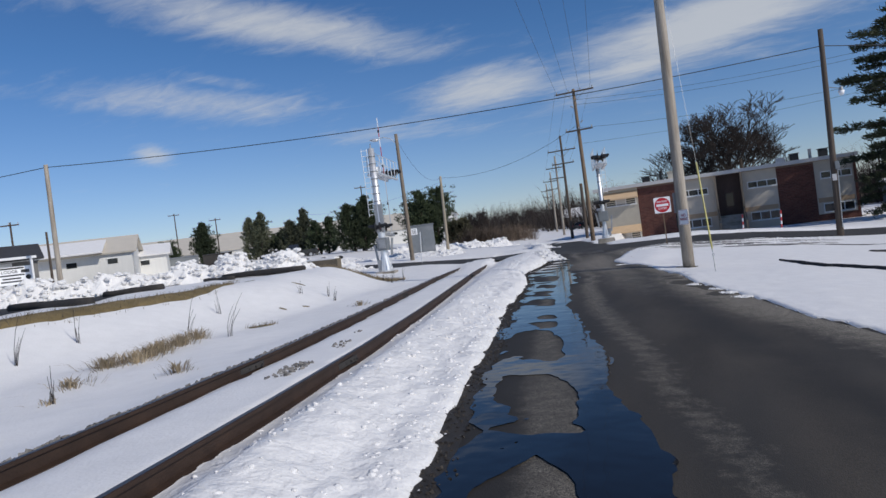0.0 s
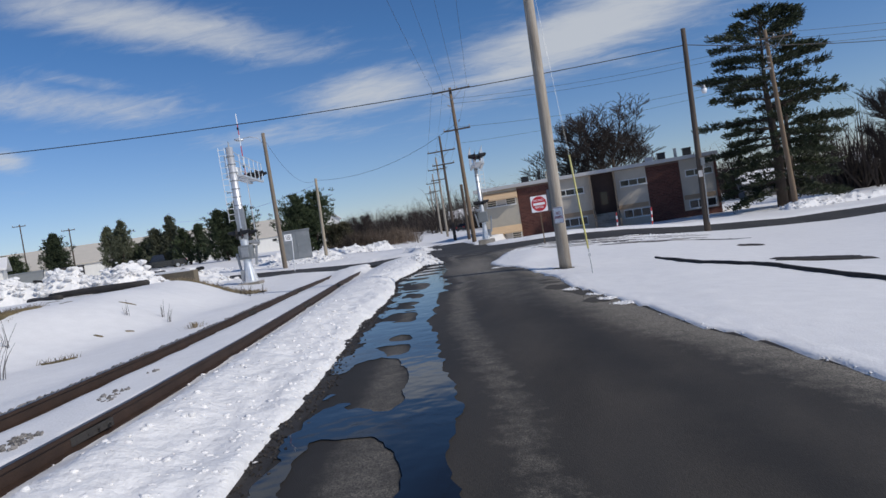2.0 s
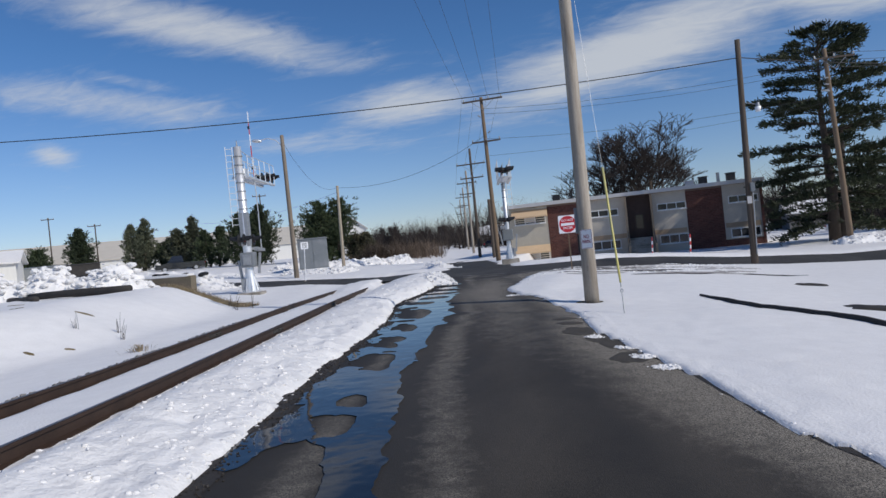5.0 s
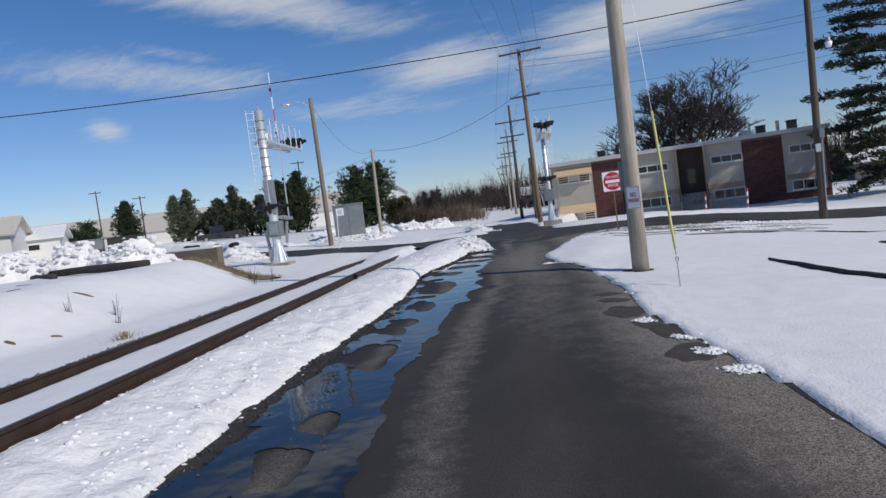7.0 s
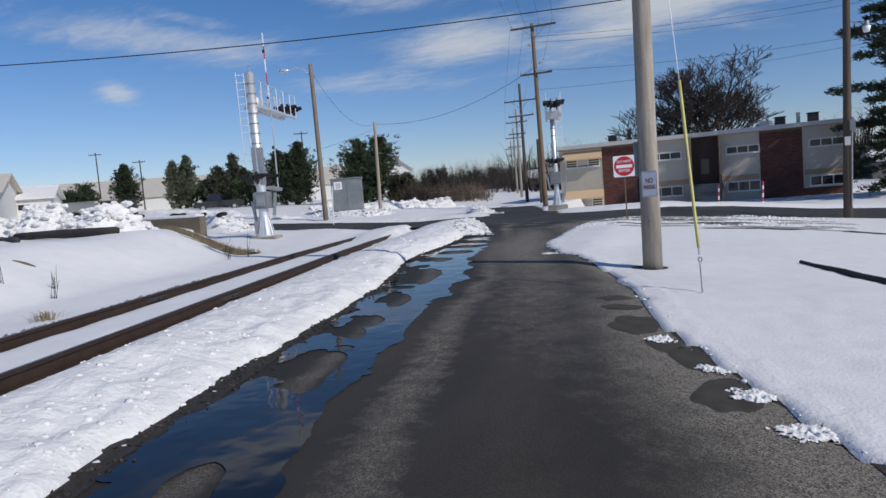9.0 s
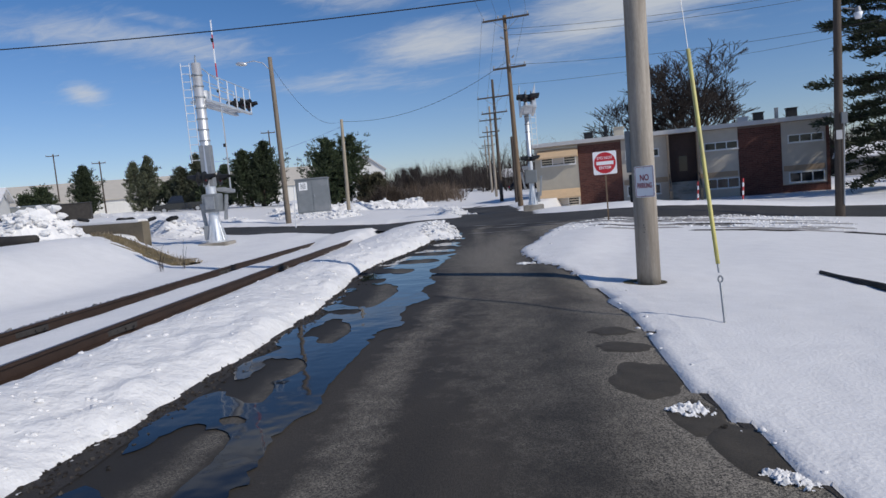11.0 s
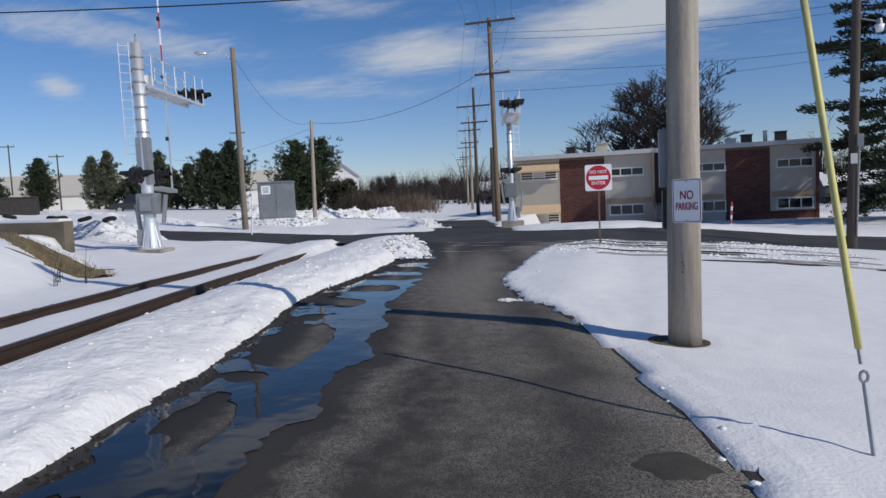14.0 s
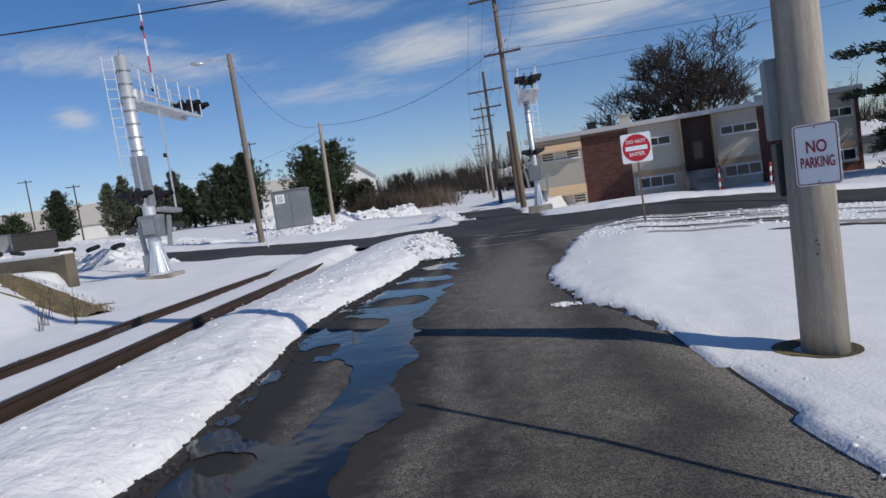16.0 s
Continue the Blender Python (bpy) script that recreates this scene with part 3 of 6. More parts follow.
bands = np.maximum(bands, 0.5 * np.clip((-dp - 0.35) / 0.15, 0, 1) * np.clip((dl - 0.5) / 0.3, 0, 1))
wear.data.foreach_set("value", np.clip(bands, 0, 1))
damp.data.foreach_set("value", np.clip(np.maximum(np.maximum(1.25 - dl / 0.9, 0.42 * (dp < -0.2)), 0.75 * (1 - np.abs(dp - 2.0) / 1.0)), 0, 1))
verts, faces = [], []
sx = spaced([(-300, -40, 10), (-40, 30, 0.7), (30, 300, 10)])
for x in sx:
    a, b = float(np.interp(x, STREET_X, STREET_N)) - 1.0, float(np.interp(x, STREET_X, STREET_F)) + 0.8
    verts += [(x, a + (b - a) * k / 8, float(base(x, a + (b - a) * k / 8)) + 0.005) for k in range(9)]
for j in range(len(sx) - 1):
    faces += [(j * 9 + k, (j + 1) * 9 + k, (j + 1) * 9 + k + 1, j * 9 + k + 1) for k in range(8)]
tagged(raw("road", verts, faces, M_ASPHALT, smooth=True), "grey asphalt cross street cleared of snow", "road", kind="structure")
strip("road", spaced([(42, 64, 1.0)]), lambda y: far_road(y) - 2.3, lambda y: far_road(y) + 2.3, 6, M_ASPHALT, 0.009, "narrow asphalt lane running on beyond the crossing", "road")
strip("pavement", spaced([(-14, 36, 0.3)]), lambda y: left_edge(y) - 0.3, lambda y: left_edge(y) + 0.20 + 0.09 * nz(y * 1.7, 2.0), 3, M_WETGRIT, 0.006, "wet dark grit along the foot of the snow bank", "pavement")

strip("pavement", spaced([(2, 35, 0.25)]), lambda y: right_edge(y) + 0.05 - 0.06 * nz(y * 2.3, 7.0), lambda y: right_edge(y) + 0.3, 3, M_WETGRIT, 0.005, "thin wet dark rim where snow meets asphalt", "pavement")

# ---- meltwater, with dry islands in it ----
ISLES = [(0.5, 6.4, 0.34, 0.85), (0.86, 5.3, 0.3, 0.14), (0.96, 4.2, 0.34, 0.6), (-0.24, 9.15, 0.4, 1.1), (-0.6, 10.98, 0.22, 0.36), (-0.76, 11.8, 0.2, 0.26), (-1.4, 14.2, 0.28, 0.66), (-1.6, 15.0, 0.18, 0.09), (-1.78, 15.63, 0.24, 0.27), (-1.94, 16.35, 0.24, 0.34), (-2.22, 17.8, 0.3, 0.5), (-2.55, 19.1, 0.22, 0.16), (-2.92, 20.65, 0.42, 1.2), (-3.55, 23.25, 0.36, 0.42), (-3.6, 24.9, 0.4, 0.4), (-3.8, 26.4, 0.5, 0.35), (-4.2, 28, 0.5, 0.4), (-4.4, 30, 0.6, 0.35), (1.75, 1.6, 0.4, 0.9)]


def wet(x, y):
    edge = 0.17 * nz(x * 1.3, y * 1.0, 9.0) + 0.10 * nz(x * 3.5, y * 2.6, 2.0) + 0.05 * nz(x * 9, y * 9, 5.0)
    right = float(np.interp(y, PUD_Y, PUD_X)) - x + edge
    left = x - float(left_edge(y)) - 0.22 + edge * 1.6
    v = min(right, left)
    for cx, cy, rx, ry in ISLES:
        dx, dy = x - cx, y - cy
        u, w = (dx + 0.22 * dy) / rx, dy / ry
        if u < 0:
            u *= 0.8
        v = min(v, ((abs(u) ** 3 + abs(w + 0.35 * u) ** 2.6) ** 0.36 - 1) * min(rx, ry) + edge * (1.5 if u < 0 else 0.55))
    if y > 22:
        v -= (y - 22) * 0.022 * (1 + 2.2 * nz(x * 0.9 + 5, y * 1.9))
    return v


def puddle():
    step = 0.075
    verts, faces, seen = [], [], {}

    def vert(p):
        key = (round(p[0], 4), round(p[1], 4))
        if key not in seen:
            seen[key] = len(verts)
            verts.append((p[0], p[1], float(base(p[0], p[1])) + 0.011))
        return seen[key]

    y = -3.0
    while y < 33.5:
        x0 = float(left_edge(y)) - 0.2
        n = int((float(np.interp(y, PUD_Y, PUD_X)) + 0.35 - x0) / step) + 1
        i0 = math.floor(x0 / step)
        for i in range(i0, i0 + n):
            c = [(i * step, y), ((i + 1) * step, y), ((i + 1) * step, y + step), (i * step, y + step)]
            h = [wet(*p) for p in c]
            if max(h) <= 0:
                continue
            ring = []
            for k in range(4):
                a, b, ha, hb = c[k], c[(k + 1) % 4], h[k], h[(k + 1) % 4]
                if ha > 0:
                    ring.append(vert(a))
                if (ha > 0) != (hb > 0):
                    q = ha / (ha - hb)
                    ring.append(vert((a[0] + q * (b[0] - a[0]), a[1] + q * (b[1] - a[1]))))
            ring = list(dict.fromkeys(ring))
            if len(ring) > 2:
                faces.append(ring)
        y = round(y + step, 6)
    return tagged(raw("water", verts, faces, M_WATER, smooth=True), "shallow meltwater puddle mirroring blue sky on asphalt", "puddle", kind="structure")


puddle()

# ---- railway ----
def ground_z(x, y):
    return float(snow_height(np.array([[float(x)]]), np.array([[float(y)]]))[0, 0])


def flat_z(x, y):
    return float(base(x, y))


RAIL_PROFILE = [(-0.07, -0.17), (0.07, -0.17), (0.07, -0.158), (0.012, -0.14), (0.012, -0.045), (0.036, -0.035), (0.036, -0.006), (0.028, 0.0), (-0.028, 0.0), (-0.036, -0.006), (-0.036, -0.035), (-0.012, -0.045), (-0.012, -0.14), (-0.07, -0.158)]


def rail(parent, ys, offset):
    verts, faces, n = [], [], len(RAIL_PROFILE)
    for y in ys:
        x, z = float(rail_right(y)) + offset, float(rail_top(y)) + flat_z(rail_right(y), y) * 0.5
        verts += [(x + px, y, z + pz) for px, pz in RAIL_PROFILE]
    for j in range(len(ys) - 1):
        faces += [(j * n + k, j * n + (k + 1) % n, (j + 1) * n + (k + 1) % n, (j + 1) * n + k) for k in range(n)]
    faces += [tuple(range(n))[::-1], tuple(range((len(ys) - 1) * n, len(ys) * n))]
    return raw("rail", verts, faces, M_RAIL, parent)


track = thing("railway_track", "rusty railway track half buried in snow", "railway track")
for span in (spaced([(-8, 33, 0.5)]), spaced([(47, 75, 1.0)])):
    for off in (0.0, -1.506):
        r = rail(track, span, off)
        verts, faces = [], []
        for j, y in enumerate(span):
            x, z = float(rail_right(y)) + off, float(rail_top(y)) + flat_z(rail_right(y), y) * 0.5 + 0.001
            verts += [(x - 0.026, y, z), (x + 0.026, y, z)]
            if j:
                faces.append((2 * j - 2, 2 * j - 1, 2 * j + 1, 2 * j))
        raw("running_surface", verts, faces, M_RAILTOP, r, "worn brown running surface")
# joint bars; the dark ones at 23.9 stand for a joint plus the pole's shadow
for y in (7.2, 17.4, 23.9):
    for off in (0.0, -1.506):
        for s in (-1, 1):
            x = float(rail_right(y)) + off + s * 0.03
            bm = boxed((0.022, 0.62, 0.075), (x, y, float(rail_top(y)) - 0.085), (0, 0, 9), 0.006)
            for k in (-0.21, -0.07, 0.07, 0.21):
                rod(bm, (x, y + k, float(rail_top(y)) - 0.085), (x + s * 0.03, y + k, float(rail_top(y)) - 0.085), 0.013, seg=6)
            part("joint_bar", bm, M_TIMBER, track)

# loose ballast showing beside the far rail
verts, faces = [], []
cube = [(-1, -1, -1), (1, -1, -1), (1, 1, -1), (-1, 1, -1), (-1, -1, 1), (1, -1, 1), (1, 1, 1), (-1, 1, 1)]
quads = [(0, 3, 2, 1), (4, 5, 6, 7), (0, 1, 5, 4), (1, 2, 6, 5), (2, 3, 7, 6), (3, 0, 4, 7)]


def pebble(verts, faces, x, y, z, s):
    o = len(verts)
    rot = Euler((rng.uniform(0, 6), rng.uniform(0, 6), rng.uniform(0, 6))).to_matrix()
    for c in cube:
        q = rot @ Vector([a * s * rng.uniform(0.45, 1.0) for a in c])
        verts.append((x + q.x, y + q.y, z + q.z))
    faces += [tuple(o + k for k in q) for q in quads]


for _ in range(2600):
    y = rng.uniform(0, 20) if rng.random() < 0.8 else rng.uniform(-2, 26)
    if nz(y * 0.6, 1.1) < -0.25:
        continue
    off = -1.60 - abs(rng.gauss(0, 0.13))
    x = float(rail_right(y)) + off
    pebble(verts, faces, x, y, float(rail_top(y)) - 0.065 - (-1.6 - off) * 0.25 + rng.uniform(-0.02, 0.04), rng.uniform(0.018, 0.04))
for _ in range(900):
    y = rng.uniform(-1, 10)
    x = float(rail_right(y)) - rng.uniform(0.45, 0.75)
    if nz(x * 1.2, y * 0.8, 8) > 0.18:
        pebble(verts, faces, x, y, float(rail_top(y)) - 0.06 + rng.uniform(-0.012, 0.012), rng.uniform(0.012, 0.03))
tagged(raw("ballast", verts, faces, M_STONE), "dark ballast stones showing through snow beside the rails", "ballast", kind="stuff")
verts, faces = [], []
for _ in range(2600):
    y = rng.uniform(0.5, 33)
    x = float(left_edge(y)) + rng.gauss(0.06, 0.09)
    pebble(verts, faces, x, y, flat_z(x, y) + 0.006, rng.uniform(0.006, 0.017))
tagged(raw("gravel", verts, faces, M_GRIT), "dark wet gravel at the foot of the snow bank", "gravel", kind="stuff")


# ---- lumps of snow ----
def lump(verts, faces, x, y, z, s):
    o = len(verts)
    t = (1 + 5 ** 0.5) / 2
    for a in ((-1, t, 0), (1, t, 0), (-1, -t, 0), (1, -t, 0), (0, -1, t), (0, 1, t), (0, -1, -t), (0, 1, -t), (t, 0, -1), (t, 0, 1), (-t, 0, -1), (-t, 0, 1)):
        k = s * rng.uniform(0.35, 0.62)
        verts.append((x + a[0] * k * 1.15, y + a[1] * k, z + a[2] * k * 0.72))
    for q in ((0, 11, 5), (0, 5, 1), (0, 1, 7), (0, 7, 10), (0, 10, 11), (1, 5, 9), (5, 11, 4), (11, 10, 2), (10, 7, 6), (7, 1, 8), (3, 9, 4), (3, 4, 2), (3, 2, 6), (3, 6, 8), (3, 8, 9), (4, 9, 5), (2, 4, 11), (6, 2, 10), (8, 6, 7), (9, 8, 1)):
        faces.append(tuple(o + k for k in q))


verts, faces = [], []
for _ in range(1500):
    y = rng.uniform(2, 36) if rng.random() < 0.5 else rng.uniform(3, 15)
    d = abs(rng.gauss(0.12, 0.28)) if rng.random() < 0.4 else rng.uniform(0.1, 1.7)
    x = float(left_edge(y)) - d + rng.uniform(-0.1, 0.08)
    s = rng.choice((0.010, 0.014, 0.02, 0.03, 0.04)) * (1 + 0.6 * (y > 24))
    lump(verts, faces, x, y, max(ground_z(x, y), flat_z(x, y)) - s * 0.3, s)
tagged(raw("snow_clumps", verts, faces, M_SNOW_ROUGH, smooth=True), "broken clumps of ploughed snow on the bank", "snow", kind="stuff")
verts, faces = [], []
for _ in range(80):
    y = rng.uniform(8, 36)
    x = float(right_edge(y)) + abs(rng.gauss(0.05, 0.1 if y < 20 else 0.3))
    s = rng.choice((0.010, 0.015, 0.02, 0.03))
    lump(verts, faces, x, y, max(ground_z(x, y), flat_z(x, y)) - s * 0.1, s)
tagged(raw("snow_clumps", verts, faces, M_SNOW_ROUGH, smooth=True), "melting crumbs of snow along the asphalt edge", "snow", kind="stuff")


def remnant(cx, cy, rx, ry, h, seed):
    """A melting scrap of snow with a ragged outline."""
    verts, faces, keep, n = [], [], {}, 64
    for j in range(n + 1):
        for i in range(n + 1):
            u, w = i / n * 2 - 1, j / n * 2 - 1
            x, y = cx + u * rx * 1.4, cy + w * ry * 1.4
            rag = 0.55 * nz(u * 1.6 + seed, w * 1.6) + 0.35 * nz(u * 4 + seed, w * 4, 2) + 0.2 * nz(u * 9, w * 9, seed)
            v = 0.75 - math.hypot(u, w) + rag
            if v > 0:
                keep[i, j] = len(verts)
                verts.append((x, y, flat_z(x, y) + h * min(1, v * 2.6) ** 0.6 * (0.6 + 0.55 * nz(u * 5, w * 5, seed) + 0.4 * nz(u * 11, w * 11, seed)) + 0.004))
    for (i, j), k in keep.items():
        q = [keep.get(p) for p in ((i, j), (i + 1, j), (i + 1, j + 1), (i, j + 1))]
        if None not in q:
            faces.append(q)
    if faces:
        tagged(raw("snow_remnant", verts, faces, M_SNOW_ROUGH, smooth=True), "ragged remnant of melting snow on asphalt", "snow", "melting snow remnants", "stuff")


for k, (cx, cy, rx, ry, h) in enumerate(((2.62, 13.35, 0.17, 0.11, 0.045), (2.4, 14.0, 0.16, 0.13, 0.045), (2.12, 14.6, 0.1, 0.09, 0.04), (1.7, 15.5, 0.12, 0.1, 0.04), (-0.9, 23.4, 0.16, 0.1, 0.04))):
    remnant(cx, cy, rx, ry, h, k * 3.7)
# street corner slush
verts, faces = [], []
for _ in range(1500):
    u = rng.random()
    x = -2.0 + u * 9 + rng.gauss(0, 0.5)
    y = 30.5 + 6.0 * rng.random() ** 0.7 + u * 1.5
    if x < float(right_edge(min(y, 34))) + 0.1:
        continue
    s = rng.uniform(0.02, 0.065)
    lump(verts, faces, x, y, ground_z(x, y) - 0.2 * s, s)
tagged(raw("snow_clumps", verts, faces, M_SNOW_ROUGH, smooth=True), "churned snow heaps at the street corner", "snow", kind="stuff")


def snow_pile(points, width, height, label, bits=260, step=0.33):
    """A ploughed ridge of broken snow along points."""
    verts, faces = [], []
    length = sum((Vector(b) - Vector(a)).length for a, b in zip(points, points[1:]))
    n, m = int(length / step), 14
    for j in range(n + 1):
        s = j / n * (len(points) - 1)
        k = min(int(s), len(points) - 2)
        p = Vector(points[k]).lerp(Vector(points[k + 1]), s - k)
        d = (Vector(points[k + 1]) - Vector(points[k])).normalized()
        side = Vector((-d.y, d.x))
        end = min(1, min(j, n - j) / 4 + 0.05)
        for i in range(m + 1):
            u = (i / m - 0.5) * 2
            q = p + side * (u * width / 2)
            h = height * end * (1 - u * u) * (0.75 + 0.55 * nz(q.x * 0.55, q.y * 0.55, 4) + 0.38 * nz(q.x * 1.9, q.y * 1.9, 6))
            verts.append((q.x, q.y, flat_z(q.x, q.y) + 0.02 + max(h, 0)))
    for j in range(n):
        faces += [(j * (m + 1) + i, j * (m + 1) + i + 1, (j + 1) * (m + 1) + i + 1, (j + 1) * (m + 1) + i) for i in range(m)]
    top = list(verts)
    for _ in range(int(bits * 1.8)):
        x, y, z = rng.choice(top)
        lump(verts, faces, x + rng.uniform(-.2, .2), y + rng.uniform(-.2, .2), z + 0.02, rng.uniform(0.05, 0.2) * min(height, 1.0))
    return tagged(raw("snow_pile", verts, faces, M_SNOW_ROUGH), label, "snow pile", kind="stuff")


snow_pile([(-16.5, 26.3), (-19.5, 28.0), (-22.5, 26.6), (-25, 23.7), (-27, 20.8), (-30, 16), (-34, 10)], 2.9, 1.2, "long ridge of ploughed broken snow beside the parking lot", 900)
snow_pile([(-16.5, 50.5), (-19, 48.8), (-23.5, 50.5)], 2.2, 0.55, "low heap of ploughed snow behind the street lamp pole")
snow_pile([(-27, 55), (-23.5, 58), (-19, 61), (-16.5, 63)], 3.5, 0.9, "bank of ploughed snow by the evergreens", 200)
snow_pile([(-22.5, 46.9), (-29, 49.5), (-40, 55), (-52, 62)], 2.6, 0.45, "long low snow ridge along the far street edge", 200)
snow_pile([(15.5, 54), (19, 55.5), (26, 58), (36, 62)], 2.4, 0.75, "ploughed snow heap under the big pine", 200)
snow_pile([(-9.2, 46.5), (-11.5, 52), (-14, 60)], 2.0, 0.45, "snow ridge along the lane beyond the crossing", 120)
snow_pile([(-18.8, 36.9), (-23, 37.5), (-28, 37.7), (-34, 38.0)], 2.2, 0.85, "low snow bank with old tyres beyond the retaining wall", 160)
snow_pile([(-5.2, 30.2), (-5.9, 32.6), (-6.9, 35.0)], 1.5, 0.42, "ploughed snow bank at the end of the lane", 260, 0.2)


# ---- dry weeds and turf ----
def tuft(x, y, r, h, n, label):
    z = ground_z(x, y) - 0.02
    verts, faces = [], []
    for _ in range(n):
        a, d = rng.uniform(0, 6.28), abs(rng.gauss(0, r))
        px, py = d * math.cos(a), d * math.sin(a)
        lean = Vector((px, py, 0)) * 0.6 + Vector((rng.gauss(0, 0.3), rng.gauss(0, 0.3), 0)) * h
        t = Vector((math.cos(a + 1.5), math.sin(a + 1.5), 0)) * 0.006
        k, o = h * rng.uniform(0.4, 1.1), len(verts)
        p = Vector((px, py, 0))
        m, e = p + lean * 0.45 + Vector((0, 0, k * 0.65)), p + lean * 1.1 + Vector((0, 0, k * 0.85))
        verts += [p - t, p + t, m + t, m - t, e]
        faces += [(o, o + 1, o + 2, o + 3), (o + 3, o + 2, o + 4)]
    ob = raw("grass_tuft", verts, faces, M_STRAW)
    ob.location = (x, y, z)
    return tagged(ob, label, "dry grass", "dry tufts in the snow", "stuff")


for x, y, r, h, n in ((-7.74, 8.3, 0.2, 0.26, 200), (-7.62, 8.8, 0.22, 0.28, 260), (-7.85, 9.35, 0.22, 0.28, 220), (-8.05, 9.8, 0.2, 0.3, 240), (-8.13, 10.4, 0.2, 0.32, 240), (-8.53, 11.3, 0.18, 0.3, 160), (-5.62, 7.8, 0.14, 0.24, 90), (-6.96, 7.0, 0.16, 0.2, 110), (-6.2, 6.1, 0.08, 0.14, 40), (-7.0, 15.9, 0.12, 0.2, 90)):
    tuft(x, y, r, h, n, "tuft of straw-coloured dry grass poking through snow")


def weed(x, y, h, lean, n=5):
    z = ground_z(x, y)
    verts, faces = [], []
    for k in range(n):
        a = rng.uniform(0, 6.28)
        s = 1 if k == 0 else rng.uniform(0.35, 0.8)
        p0 = Vector((rng.gauss(0, 0.03), rng.gauss(0, 0.03), -0.03))
        pts = [p0 + Vector((lean * h * s * q * q + 0.12 * h * s * q * math.cos(a) * (k > 0), 0.12 * h * s * q * math.sin(a) * (k > 0), h * s * q)) for q in (0, 0.35, 0.7, 1.0)]
        v2, f2 = tube(pts, [0.007, 0.006, 0.005, 0.003], 4)
        o = len(verts)
        verts += v2
        faces += [tuple(o + i for i in q) for q in f2]
    ob = raw("weed", verts, faces, M_TWIG)
    ob.location = (x, y, z)
    return tagged(ob, "thin dry weed stalk standing in snow", "weed", "weed stalks in the snow")


for x, y, h, lean in ((-8.86, 11.4, 1.15, 0.35), (-7.74, 11.4, 0.95, 0.45), (-10.0, 13.7, 0.7, -0.1), (-6.17, 6.1, 0.55, 0.05), (-9.36, 7.8, 0.95, 0.3), (-9.8, 9.4, 0.8, 0.05), (-9.4, 18.0, 0.5, 0.1), (-10.0, 17.4, 0.45, -0.1), (-8.9, 17.6, 0.5, 0.2), (-10.4, 24.4, 0.7, 0.3), (-10.8, 24.9, 0.55, -0.3), (-10.1, 24.9, 0.8, 0.1), (-11.3, 25.4, 0.5, 0.2)):
    weed(x, y, h, lean)


def turf(points, width, lift, label, blades=500):
    verts, faces = [], []
    n, m = 40, 6
    rows = []
    for j in range(n + 1):
        s = j / n * (len(points) - 1)
        k = min(int(s), len(points) - 2)
        p = Vector(points[k]).lerp(Vector(points[k + 1]), s - k)
        d = (Vector(points[k + 1]) - Vector(points[k])).normalized()
        side = Vector((-d.y, d.x))
        w = width * (0.25 + 0.75 * math.sin(math.pi * min(max(j / n, 0.04), 0.96))) * (1 + 0.3 * nz(j * 0.35, 5))
        for i in range(m + 1):
            u = (i / m - 0.5) * 2
            q = p + side * (u * w / 2)
            z = ground_z(q.x, q.y) + lift * (1 - u * u) + 0.012 - 0.05 * (abs(u) > 0.99)
            verts.append((q.x, q.y, z))
            rows.append((q.x, q.y, z))
    for j in range(n):
        faces += [(j * (m + 1) + i, j * (m + 1) + i + 1, (j + 1) * (m + 1) + i + 1, (j + 1) * (m + 1) + i) for i in range(m)]
    ob = tagged(raw("turf", verts, faces, M_TURF, smooth=True), label, "dead grass", kind="stuff")
    verts, faces = [], []
    for _ in range(blades):
        x, y, z = rng.choice(rows)
        x, y, o = x + rng.uniform(-.15, .15), y + rng.uniform(-.15, .15), len(verts)
        a, h = rng.uniform(0, 6.28), rng.uniform(0.04, 0.12)
        verts += [(x - 0.01, y, z - 0.02), (x + 0.01, y, z - 0.02), (x + 0.06 * math.cos(a), y + 0.06 * math.sin(a), z + h)]
        faces.append((o, o + 1, o + 2))
    raw("blades", verts, faces, M_STRAW, ob)
    return ob


turf([(-11.3, 7.0), (-11.4, 9.3), (-11.5, 11.4), (-11.7, 14.7), (-12.4, 17.0)], 1.1, 0.05, "strip of dead brown turf cleared of snow", 900)
turf([(-10.8, 26.1), (-12.3, 26.8), (-14.0, 27.5), (-16.6, 28.4)], 1.6, 0.06, "low mound of dead brown grass beside the tracks", 900)
turf([(-8.6, 13.1), (-8.35, 13.3), (-8.1, 13.45)], 0.4, 0.02, "bare patch of dead grass in the snow", 60)


def timber(a, b, s, label="dark old timber edging log on the snow"):
    a, b = Vector((*a, ground_z(*a) + s * 0.4)), Vector((*b, ground_z(*b) + s * 0.4))
    pts = [a.lerp(b, k / 6) + Vector((0, 0, rng.uniform(-0.02, 0.02))) for k in range(7)]
    v2, f2 = tube(pts, [s * rng.uniform(0.5, 0.62) for _ in pts], 8)
    return tagged(raw("edging_timber", v2, f2, M_TIMBER, smooth=True), label, "timber", "edging timbers of the lot")


timber((-15.2, 14.1), (-19.6, 14.6), 0.26)
timber((-18.6, 20.2), (-21.1, 19.5), 0.26)
timber((-14.9, 24.8), (-19.8, 25.1), 0.24)
timber((-18.2, 23.9), (-23.5, 26.8), 0.2)
